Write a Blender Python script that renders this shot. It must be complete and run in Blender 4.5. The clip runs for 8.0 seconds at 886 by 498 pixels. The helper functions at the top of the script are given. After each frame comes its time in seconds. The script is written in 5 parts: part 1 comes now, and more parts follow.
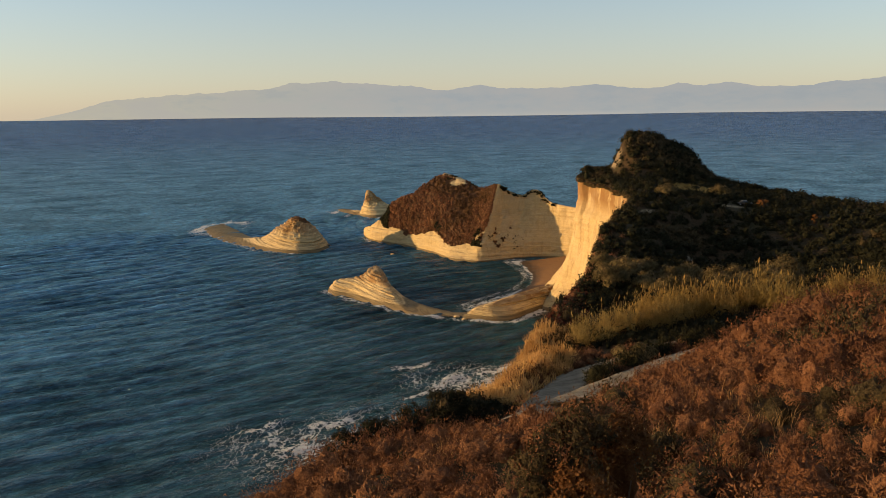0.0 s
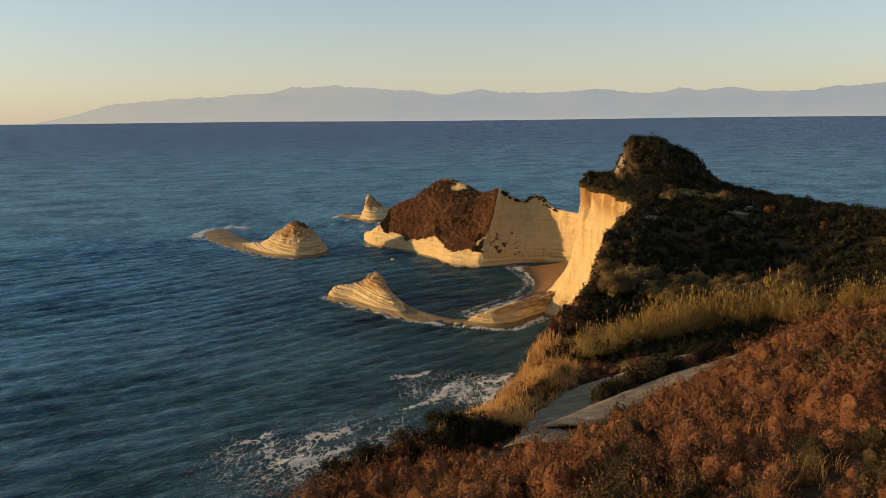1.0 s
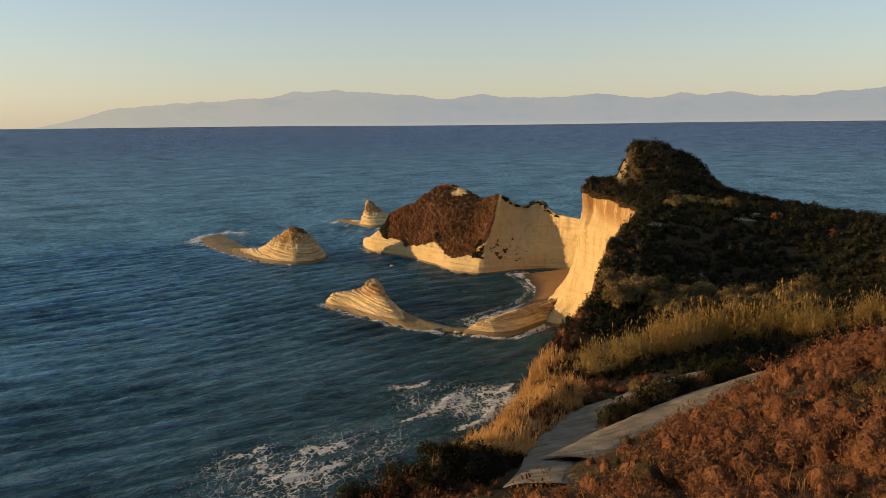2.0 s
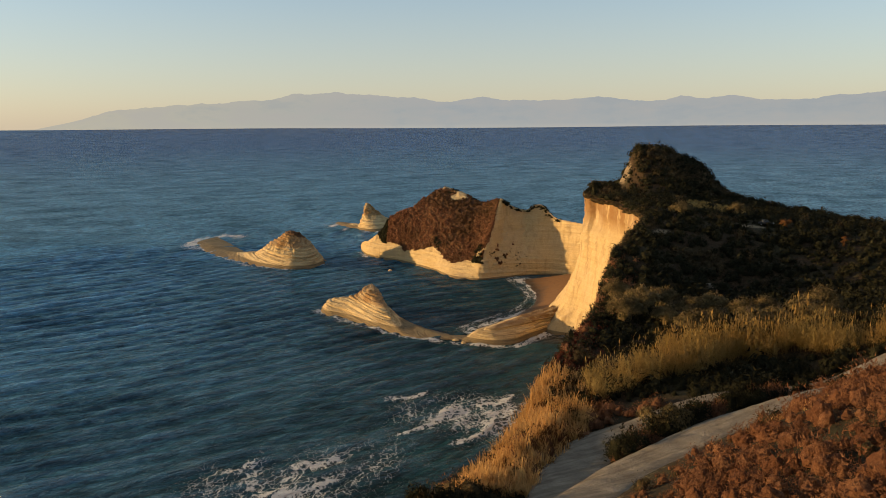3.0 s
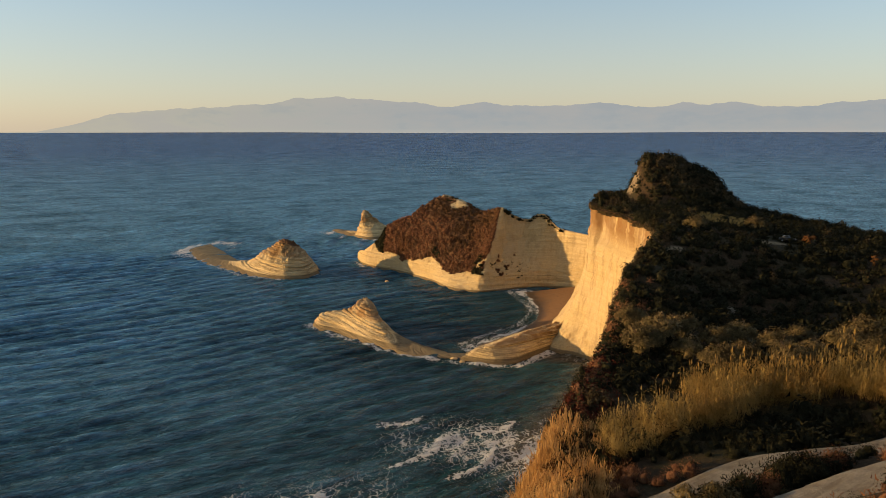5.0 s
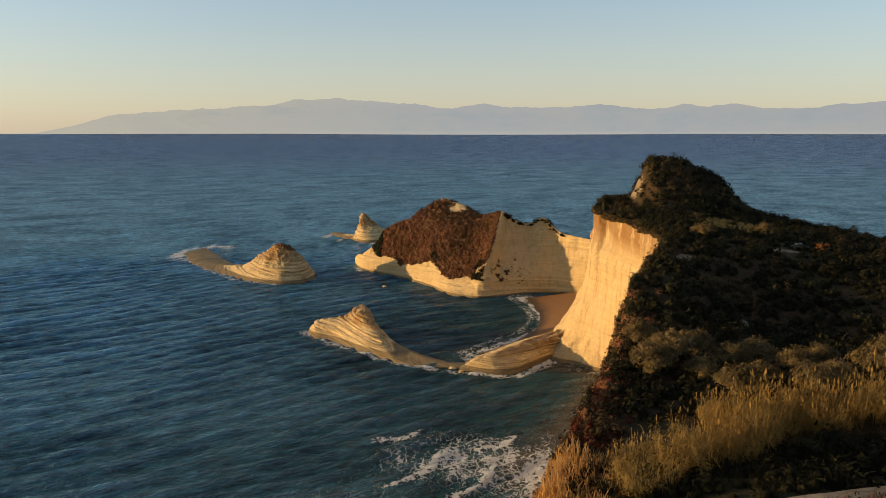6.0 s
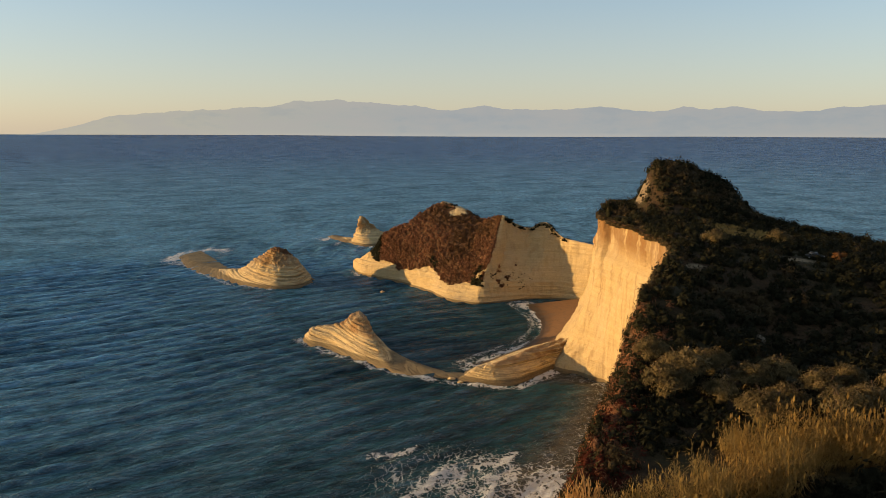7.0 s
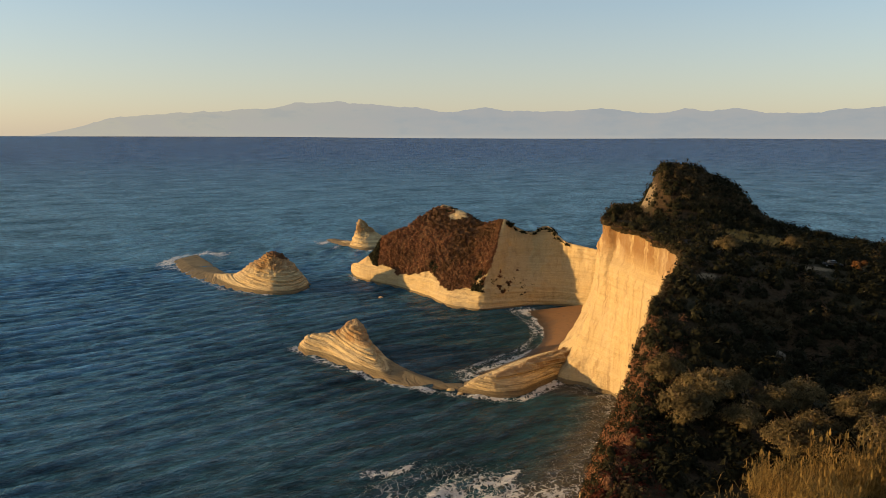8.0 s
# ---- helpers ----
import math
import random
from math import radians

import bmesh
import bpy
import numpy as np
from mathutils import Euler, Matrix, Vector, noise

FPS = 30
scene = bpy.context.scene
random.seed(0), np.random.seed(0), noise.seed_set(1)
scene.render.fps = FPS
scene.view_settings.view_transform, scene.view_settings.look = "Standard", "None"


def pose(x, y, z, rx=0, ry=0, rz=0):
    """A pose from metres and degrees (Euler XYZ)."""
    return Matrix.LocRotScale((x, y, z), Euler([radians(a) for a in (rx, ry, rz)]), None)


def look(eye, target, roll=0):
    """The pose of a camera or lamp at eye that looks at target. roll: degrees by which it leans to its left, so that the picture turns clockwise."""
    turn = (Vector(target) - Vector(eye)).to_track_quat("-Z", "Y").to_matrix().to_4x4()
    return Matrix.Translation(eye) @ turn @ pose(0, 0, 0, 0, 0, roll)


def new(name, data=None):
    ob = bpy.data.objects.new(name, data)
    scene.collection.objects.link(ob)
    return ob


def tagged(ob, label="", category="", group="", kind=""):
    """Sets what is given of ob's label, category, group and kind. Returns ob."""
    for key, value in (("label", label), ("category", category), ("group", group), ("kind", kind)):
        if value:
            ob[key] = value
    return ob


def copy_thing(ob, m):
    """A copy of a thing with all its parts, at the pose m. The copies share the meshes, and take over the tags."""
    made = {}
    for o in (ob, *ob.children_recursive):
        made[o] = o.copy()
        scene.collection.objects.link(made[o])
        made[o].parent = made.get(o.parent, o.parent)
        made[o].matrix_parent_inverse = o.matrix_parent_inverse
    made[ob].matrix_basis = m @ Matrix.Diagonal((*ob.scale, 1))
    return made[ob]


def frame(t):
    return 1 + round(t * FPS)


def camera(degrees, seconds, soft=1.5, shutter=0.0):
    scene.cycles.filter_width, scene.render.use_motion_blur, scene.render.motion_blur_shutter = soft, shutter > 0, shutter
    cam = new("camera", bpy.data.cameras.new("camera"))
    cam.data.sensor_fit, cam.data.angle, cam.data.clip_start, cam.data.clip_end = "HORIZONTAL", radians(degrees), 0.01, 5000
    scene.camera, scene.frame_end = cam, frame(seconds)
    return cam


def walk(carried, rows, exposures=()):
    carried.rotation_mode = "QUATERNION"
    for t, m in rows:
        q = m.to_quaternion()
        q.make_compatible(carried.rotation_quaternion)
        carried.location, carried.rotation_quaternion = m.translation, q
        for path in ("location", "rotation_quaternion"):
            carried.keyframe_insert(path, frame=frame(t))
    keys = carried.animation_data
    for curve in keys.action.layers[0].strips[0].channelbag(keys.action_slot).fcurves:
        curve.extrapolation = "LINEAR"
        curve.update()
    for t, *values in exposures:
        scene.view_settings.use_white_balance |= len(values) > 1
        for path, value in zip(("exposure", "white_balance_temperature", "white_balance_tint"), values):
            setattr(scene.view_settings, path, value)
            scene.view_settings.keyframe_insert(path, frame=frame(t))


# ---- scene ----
cam = camera(65.5, 8.0, 0.55)
PATH = [
    (0, (0.641, 4.125, 76.807), (0.529, 6.084, 76.418), -0.7),
    (0.5, (0.574, 5.869, 76.831), (0.46, 7.829, 76.448), -0.7),
    (1, (0.594, 7.961, 76.774), (0.479, 9.922, 76.397), -0.6),
    (1.5, (0.682, 10.274, 76.724), (0.565, 12.236, 76.354), -0.6),
    (3, (1.014, 19.117, 76.789), (0.896, 21.081, 76.432), -0.4),
    (3.5, (1.054, 22.421, 76.849), (0.936, 24.386, 76.495), -0.2),
    (4, (1.084, 25.781, 76.929), (0.965, 27.747, 76.581), -0.2),
    (4.5, (1.047, 29.124, 77.074), (0.927, 31.09, 76.729), -0.1),
    (6, (1.05, 40.003, 77.55), (0.931, 41.97, 77.211), 0.0),
    (6.5, (1.055, 43.793, 77.575), (0.935, 45.761, 77.239), 0.1),
    (7, (0.89, 47.671, 77.681), (0.771, 49.64, 77.347), 0.2),
    (7.5, (0.81, 51.751, 77.733), (0.691, 53.719, 77.402), 0.2),
    (8, (0.992, 55.931, 77.712), (0.87, 57.9, 77.383), 0.2),
]
walk(cam, [(t, look(e, a, r)) for t, e, a, r in PATH])

# ---------------------------------------------------------------- light
SUN_AZ = radians(-95)      # clockwise from +y
SUN_EL = radians(7.5)
world = bpy.data.worlds.new("sky")
world.use_nodes = True
scene.world = world
wn = world.node_tree
sky = wn.nodes.new("ShaderNodeTexSky")
sky.sky_type = "NISHITA"
sky.sun_disc = False
sky.sun_elevation = SUN_EL
sky.sun_rotation = SUN_AZ
sky.air_density, sky.dust_density, sky.ozone_density = 1.0, 0.8, 2.8
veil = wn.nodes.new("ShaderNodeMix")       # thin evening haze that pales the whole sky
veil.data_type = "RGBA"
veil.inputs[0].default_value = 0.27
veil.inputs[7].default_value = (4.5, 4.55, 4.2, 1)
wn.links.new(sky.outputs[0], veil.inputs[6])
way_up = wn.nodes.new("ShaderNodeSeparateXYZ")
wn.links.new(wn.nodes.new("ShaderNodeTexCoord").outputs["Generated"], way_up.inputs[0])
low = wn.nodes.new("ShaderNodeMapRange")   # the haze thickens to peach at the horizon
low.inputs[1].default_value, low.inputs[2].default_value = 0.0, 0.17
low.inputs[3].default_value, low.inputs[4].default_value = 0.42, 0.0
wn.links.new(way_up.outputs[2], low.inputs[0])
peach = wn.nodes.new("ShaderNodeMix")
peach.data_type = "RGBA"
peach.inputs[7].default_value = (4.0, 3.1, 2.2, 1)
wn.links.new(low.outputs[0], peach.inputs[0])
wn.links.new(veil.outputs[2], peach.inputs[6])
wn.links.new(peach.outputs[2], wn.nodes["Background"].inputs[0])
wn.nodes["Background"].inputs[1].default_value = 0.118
sun_data = bpy.data.lights.new("sun", "SUN")
sun_data.energy, sun_data.angle, sun_data.color = 5.0, radians(0.6), (1.0, 0.645, 0.285)
sun = new("sun", sun_data)
sun_way = Vector((math.sin(SUN_AZ) * math.cos(SUN_EL), math.cos(SUN_AZ) * math.cos(SUN_EL), math.sin(SUN_EL)))
sun.matrix_world = look(sun_way * 300, (0, 0, 0))
scene.view_settings.exposure = 0.75


# ---------------------------------------------------------------- materials
class Mat:
    """A node material with shortcuts for the usual nodes."""

    def __init__(self, name, rough=0.9, spec=0.3):
        self.m = bpy.data.materials.new(name)
        self.m.use_nodes = True
        self.t = self.m.node_tree
        self.b = self.t.nodes["Principled BSDF"]
        self.b.inputs["Roughness"].default_value = rough
        self.b.inputs["Specular IOR Level"].default_value = spec
        self.pos = self.t.nodes.new("ShaderNodeNewGeometry").outputs["Position"]

    def node(self, kind, **inputs):
        n = self.t.nodes.new(kind)
        for k, v in inputs.items():
            self.put(n.inputs[k.replace("_", " ")], v)
        return n

    def put(self, socket, v):
        if hasattr(v, "is_linked"):
            self.t.links.new(v, socket)
        else:
            socket.default_value = v

    def scaled(self, sx, sy, sz, rot=(0, 0, 0), src=None):
        n = self.t.nodes.new("ShaderNodeMapping")
        self.put(n.inputs["Vector"], src or self.pos)
        n.inputs["Scale"].default_value = (sx, sy, sz)
        n.inputs["Rotation"].default_value = rot
        return n.outputs[0]

    def turned(self, rot, sx, sy, sz):
        """Turned first, then stretched, so that the grain follows the turn."""
        return self.scaled(sx, sy, sz, src=self.scaled(1, 1, 1, rot))

    def noise(self, vec, scale=1.0, detail=4.0, rough=0.55, dist=0.0):
        n = self.node("ShaderNodeTexNoise", Scale=scale, Detail=detail, Roughness=rough, Distortion=dist)
        self.put(n.inputs["Vector"], vec)
        return n.outputs["Fac"]

    def ramp(self, fac, stops):
        n = self.t.nodes.new("ShaderNodeValToRGB")
        e = n.color_ramp.elements
        while len(e) < len(stops):
            e.new(0.5)
        for k, (p, c) in enumerate(stops):
            e[k].position = p
            e[k].color = (c, c, c, 1) if isinstance(c, (int, float)) else (*c, 1)
        self.put(n.inputs[0], fac)
        return n.outputs[0]

    def mix(self, fac, a, b, mode="MIX"):
        n = self.t.nodes.new("ShaderNodeMix")
        n.data_type, n.blend_type = "RGBA", mode
        for k, v in ((0, fac), (6, a), (7, b)):
            self.put(n.inputs[k], (*v, 1) if isinstance(v, tuple) else v)
        return n.outputs[2]

    def math(self, op, a, b=0.0, clamp=False):
        n = self.t.nodes.new("ShaderNodeMath")
        n.operation, n.use_clamp = op, clamp
        self.put(n.inputs[0], a)
        self.put(n.inputs[1], b)
        return n.outputs[0]

    def attr(self, name):
        n = self.t.nodes.new("ShaderNodeAttribute")
        n.attribute_name = name
        return n.outputs["Fac"]

    def color(self, c):
        self.put(self.b.inputs["Base Color"], (*c, 1) if isinstance(c, tuple) else c)

    def bump(self, height, strength=0.5, distance=0.2, normal=None):
        n = self.node("ShaderNodeBump", Height=height, Strength=strength, Distance=distance)
        if normal is not None:
            self.put(n.inputs["Normal"], normal)
        self.put(self.b.inputs["Normal"], n.outputs[0])
        return n.outputs[0]


def rock_material(name, rot, streaks=0.5, seams=0.42, bed=1.1, gain=1.0, even=0.0, relief=0.9):
    """Cream marl in thin beds, with darker seams, rain streaks and brown scrubby soil where 'soil' says so."""
    k = Mat(name, 0.95, 0.15)
    warp = k.noise(k.pos, 0.06, 3)
    bed_vec = k.turned(rot, 0.02, 0.02, 1.0)
    beds = k.noise(bed_vec, bed, 5, 0.65)
    thin = k.noise(k.turned(rot, 0.05, 0.05, 3.2), 1.0, 3, 0.6)
    flow = k.noise(k.scaled(0.45, 0.45, 0.035), 1.0, 4, 0.6)
    grit = k.noise(k.pos, 1.7, 5, 0.65)
    c = k.ramp(beds, [(p, tuple(v * gain for v in q)) for p, q in ((0.30, (0.27, 0.195, 0.092)), (0.44, (0.36, 0.272, 0.14)), (0.58, (0.43, 0.32, 0.16)), (0.72, (0.34, 0.25, 0.125)))])
    c = k.mix(even, c, tuple(v * gain for v in (0.41, 0.30, 0.142)))
    line = k.noise(k.turned(rot, 0.018, 0.018, 0.9), bed, 3, 0.5)
    seam = k.ramp(line, [(0.36, 0.0), (0.40, 0.9), (0.435, 0.0), (0.47, 0.0), (0.495, 1.0), (0.525, 0.0), (0.57, 0.0), (0.60, 0.8), (0.64, 0.0)])
    seam = k.math("MULTIPLY", seam, k.ramp(k.noise(k.pos, 0.22, 3), [(0.35, 0.55), (0.55, 1.0)]))
    c = k.mix(k.math("MULTIPLY", seam, seams), c, (0.10, 0.062, 0.032))
    c = k.mix(k.math("MULTIPLY", k.ramp(thin, [(0.34, 1.0), (0.46, 0.0)]), 0.5 * seams), c, (0.20, 0.135, 0.065))
    stain = k.math("MULTIPLY", k.attr("stain"), k.ramp(k.noise(k.scaled(0.25, 0.25, 0.06), 1.0, 5, 0.65), [(0.33, 0.0), (0.5, 1.0)]))
    c = k.mix(stain, c, (0.22, 0.115, 0.04))
    c = k.mix(k.math("MULTIPLY", k.ramp(flow, [(0.52, 0.0), (0.66, 1.0)]), streaks), c, (0.25, 0.16, 0.075))
    c = k.mix(k.ramp(grit, [(0.35, 0.28), (0.65, 0.0)]), c, (0.19, 0.13, 0.07))
    c = k.mix(k.ramp(warp, [(0.4, 0.0), (0.7, 0.35)]), c, (0.42, 0.335, 0.215))
    soil = k.math("ADD", k.attr("soil"), k.math("MULTIPLY", k.math("SUBTRACT", k.noise(k.pos, 0.35, 5, 0.65), 0.5), 1.1))
    c = k.mix(k.ramp(soil, [(0.45, 0.0), (0.58, 1.0)]), c, k.mix(grit, (0.055, 0.03, 0.015), (0.12, 0.062, 0.03)))
    wet = k.math("ADD", k.attr("wet"), k.math("MULTIPLY", k.math("SUBTRACT", grit, 0.5), 0.8))
    c = k.mix(k.ramp(wet, [(0.4, 0.0), (0.65, 0.72)]), c, (0.06, 0.045, 0.028))
    k.color(c)
    hgt = k.math("ADD", k.math("MULTIPLY", beds, 1.6 * seams), k.math("ADD", k.math("MULTIPLY", thin, 0.7 * seams), k.math("ADD", k.math("MULTIPLY", grit, 0.7), k.math("SUBTRACT", k.math("MULTIPLY", flow, 0.32), k.math("MULTIPLY", seam, 0.6 * seams)))))
    k.bump(hgt, 0.9, relief)
    return k.m


def soil_material():
    k = Mat("dry_ground", 0.95, 0.1)
    big = k.noise(k.pos, 0.09, 4)
    fine = k.noise(k.pos, 1.6, 6, 0.7)
    c = k.ramp(fine, [(0.3, (0.014, 0.010, 0.006)), (0.5, (0.035, 0.022, 0.011)), (0.7, (0.065, 0.04, 0.019))])
    c = k.mix(k.ramp(big, [(0.45, 0.0), (0.62, 0.8)]), c, k.mix(fine, (0.014, 0.015, 0.007), (0.04, 0.036, 0.015)))
    pale = k.math("ADD", k.attr("pale"), k.math("MULTIPLY", k.math("SUBTRACT", fine, 0.5), 0.9))
    c = k.mix(k.ramp(pale, [(0.5, 0.0), (0.65, 1.0)]), c, k.mix(fine, (0.12, 0.09, 0.055), (0.22, 0.17, 0.105)))
    k.color(c)
    k.bump(fine, 0.8, 0.4)
    return k.m


def gravel_material():
    k = Mat("pale_gravel", 0.95, 0.1)
    a = k.noise(k.pos, 0.5, 5, 0.6)
    b = k.noise(k.pos, 5.0, 4, 0.7)
    c = k.ramp(a, [(0.3, (0.12, 0.10, 0.075)), (0.5, (0.18, 0.155, 0.12)), (0.7, (0.25, 0.215, 0.165))])
    c = k.mix(k.ramp(b, [(0.4, 0.35), (0.6, 0.0)]), c, (0.12, 0.09, 0.06))
    k.color(c)
    rut = k.noise(k.turned((0, 0, -0.6), 0.12, 1.3, 1), 1.0, 3, 0.5)
    c = k.mix(k.ramp(rut, [(0.42, 0.45), (0.5, 0.0)]), c, (0.09, 0.07, 0.045))
    k.color(c)
    k.bump(k.math("ADD", k.math("ADD", a, k.math("MULTIPLY", rut, 0.9)), k.math("MULTIPLY", b, 0.4)), 1.0, 0.4)
    return k.m


def leaf_material(name, dark, mid, light, hot=None, patch=0.16, through_light=0.12):
    """Foliage: each leaf its own tone, drifts of colour over the ground, a little light through the blade."""
    k = Mat(name, 0.8, 0.04)
    isl = k.node("ShaderNodeNewGeometry").outputs["Random Per Island"]
    drift = k.noise(k.pos, patch, 3, 0.6)
    plant = k.math("ADD", k.math("MULTIPLY", k.noise(k.pos, 0.6, 2, 0.5), 0.5), k.math("MULTIPLY", k.noise(k.pos, 7.0, 4, 0.75), 0.5))
    tone = k.math("ADD", k.math("MULTIPLY", isl, 0.16), k.math("MULTIPLY", k.ramp(plant, [(0.3, 0.0), (0.7, 1.0)]), 0.84))
    c = k.ramp(tone, [(0.05, dark), (0.5, mid), (0.95, light)])
    if hot:
        c = k.mix(k.ramp(drift, [(0.42, 0.0), (0.62, 0.85)]), c, k.ramp(tone, [(0.0, tuple(v * 0.3 for v in hot)), (1.0, hot)]))
    obj = k.node("ShaderNodeObjectInfo").outputs["Random"]
    c = k.mix(k.math("MULTIPLY", obj, 0.35), c, dark)
    k.color(c)
    k.bump(k.noise(k.pos, 9.0, 4, 0.75), 0.9, 0.22)
    tr = k.node("ShaderNodeBsdfTranslucent")
    k.put(tr.inputs[0], c)
    mx = k.node("ShaderNodeMixShader")
    mx.inputs[0].default_value = through_light
    k.t.links.new(k.b.outputs[0], mx.inputs[1])
    k.t.links.new(tr.outputs[0], mx.inputs[2])
    k.t.links.new(mx.outputs[0], k.t.nodes["Material Output"].inputs[0])
    return k.m


def sand_material():
    """Orange sand, dark and smooth where the swash has wetted it, with drift lines above."""
    k = Mat("beach_sand", 0.9, 0.2)
    sep = k.node("ShaderNodeSeparateXYZ")
    k.put(sep.inputs[0], k.pos)
    grain = k.noise(k.pos, 1.6, 5, 0.7)
    reach = k.math("ADD", sep.outputs["Z"], k.math("MULTIPLY", k.math("SUBTRACT", k.noise(k.pos, 0.12, 4), 0.5), 1.6))
    wet = k.ramp(reach, [(0.15, 1.0), (0.95, 0.0)])
    c = k.mix(grain, (0.13, 0.066, 0.028), (0.21, 0.115, 0.05))
    c = k.mix(k.math("MULTIPLY", k.ramp(k.noise(k.pos, 0.5, 5, 0.7), [(0.52, 0.0), (0.66, 1.0)]), 0.5), c, (0.09, 0.052, 0.026))
    c = k.mix(wet, c, (0.055, 0.036, 0.021))
    k.color(c)
    k.put(k.b.inputs["Roughness"], k.math("SUBTRACT", 0.92, k.math("MULTIPLY", wet, 0.5)))
    k.bump(grain, 0.5, 0.15)
    return k.m


def plain_material(name, c, rough=0.6, spec=0.4, metal=0.0, vary=0.25, scale=3.0):
    k = Mat(name, rough, spec)
    k.b.inputs["Metallic"].default_value = metal
    n = k.noise(k.pos, scale, 4, 0.65)
    k.color(k.mix(n, tuple(v * (1 - vary) for v in c), tuple(min(1, v * (1 + vary)) for v in c)))
    return k.m


def sea_material():
    k = Mat("sea_water", 0.16, 0.5)
    k.b.inputs["IOR"].default_value = 1.33
    big = k.noise(k.scaled(0.012, 0.02, 1), 1.0, 3)
    # water tint with sky reflection by distance painted in: near, middle, open
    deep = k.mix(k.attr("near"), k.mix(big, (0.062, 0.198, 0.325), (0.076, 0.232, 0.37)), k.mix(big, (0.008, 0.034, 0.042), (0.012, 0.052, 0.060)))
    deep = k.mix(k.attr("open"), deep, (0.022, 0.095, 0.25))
    shallow = k.math("ADD", k.attr("shallow"), k.math("MULTIPLY", k.math("SUBTRACT", k.noise(k.pos, 0.08, 4), 0.5), 0.5))
    c = k.mix(k.ramp(shallow, [(0.2, 0.0), (0.55, 0.6), (0.9, 1.0)]), deep, k.mix(k.ramp(shallow, [(0.5, 0.0), (0.95, 1.0)]), (0.014, 0.070, 0.080), (0.070, 0.066, 0.048)))
    # wave shading is multiplied into the colour: gusts, crests and troughs, chop
    gust = k.noise(k.turned((0, 0, -0.5), 0.016, 0.026, 0.01), 1.0, 11, 0.82, 0.2)
    c = k.mix(1.0, c, k.ramp(gust, [(0.34, 0.3), (0.5, 0.85), (0.64, 1.3)]), "MULTIPLY")
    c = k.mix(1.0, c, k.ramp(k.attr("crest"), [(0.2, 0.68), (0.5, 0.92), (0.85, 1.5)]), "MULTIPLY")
    chop = k.noise(k.turned((0, 0, -0.55), 0.16, 0.55, 1), 1.0, 6, 0.72, 0.5)
    c = k.mix(1.0, c, k.ramp(chop, [(0.34, 0.35), (0.5, 0.9), (0.68, 1.6)]), "MULTIPLY")
    # lacy foam: bright threads where the attribute is high
    turn = k.scaled(0.62, 0.42, 0.55, (0, 0, 0.7))
    wob = k.node("ShaderNodeTexNoise", Scale=0.5, Detail=4.0)
    k.put(wob.inputs["Vector"], k.pos)
    add = k.t.nodes.new("ShaderNodeVectorMath")
    add.operation = "MULTIPLY_ADD"
    k.put(add.inputs[0], wob.outputs["Color"])
    add.inputs[1].default_value = (2.2, 2.2, 0)
    k.put(add.inputs[2], turn)
    vor = k.node("ShaderNodeTexVoronoi", Scale=1.0)
    vor.feature = "DISTANCE_TO_EDGE"
    k.put(vor.inputs["Vector"], add.outputs[0])
    vor2 = k.node("ShaderNodeTexVoronoi", Scale=2.3)
    vor2.feature = "DISTANCE_TO_EDGE"
    k.put(vor2.inputs["Vector"], add.outputs[0])
    patchy = k.noise(k.scaled(0.14, 0.07, 1, (0, 0, -0.7)), 1.0, 5, 0.62)
    f = k.math("MULTIPLY", k.math("MINIMUM", k.attr("foam"), 1.5), k.ramp(patchy, [(0.32, 0.0), (0.60, 1.0)]))
    fine = k.noise(k.pos, 2.6, 4, 0.7)
    thread = k.math("MINIMUM", vor.outputs["Distance"], k.math("ADD", k.math("MULTIPLY", vor2.outputs["Distance"], 1.4), 0.06))
    edge = k.math("SUBTRACT", k.math("MULTIPLY", f, 0.22), thread)
    edge = k.math("ADD", edge, k.math("MULTIPLY", k.math("SUBTRACT", fine, 0.5), 0.22))
    edge = k.math("ADD", edge, k.math("MULTIPLY", k.math("MULTIPLY", k.attr("surf"), k.ramp(k.noise(k.pos, 0.5, 4, 0.6), [(0.4, 0.1), (0.6, 1.0)])), 1.0))
    edge = k.math("SUBTRACT", edge, k.math("MULTIPLY", k.math("LESS_THAN", k.math("ADD", f, k.attr("surf")), 0.03), 1.0))
    foam = k.ramp(edge, [(0.0, 0.0), (0.09, 0.9)])
    c = k.mix(foam, c, (0.56, 0.55, 0.53))
    k.color(c)
    k.put(k.b.inputs["Roughness"], k.math("ADD", 0.14, k.math("MULTIPLY", foam, 0.6)))
    w1 = k.noise(k.turned((0, 0, -0.62), 0.09, 0.30, 1), 1.0, 3, 0.55, 0.6)
    w2 = k.noise(k.turned((0, 0, -0.5), 0.36, 0.9, 1), 1.0, 4, 0.6, 0.5)
    w3 = k.noise(k.turned((0, 0, -0.2), 1.3, 2.4, 1), 1.0, 3, 0.6)
    hgt = k.math("ADD", k.math("MULTIPLY", w1, 2.2), k.math("ADD", k.math("MULTIPLY", w2, 1.6), k.math("MULTIPLY", w3, 0.4)))
    hgt = k.math("ADD", hgt, k.math("MULTIPLY", foam, 0.12))
    nrm = k.bump(hgt, 1.0, 0.8)
    # ruffled water never mirrors fully: gloss by angle, held to a share
    k.b.inputs["Specular IOR Level"].default_value = 0.0
    fres = k.node("ShaderNodeFresnel", IOR=1.33)
    k.put(fres.inputs["Normal"], nrm)
    held = k.math("DIVIDE", k.math("MULTIPLY", fres.outputs[0], 1.4), k.math("ADD", 1.0, k.math("MULTIPLY", fres.outputs[0], 2.9)))
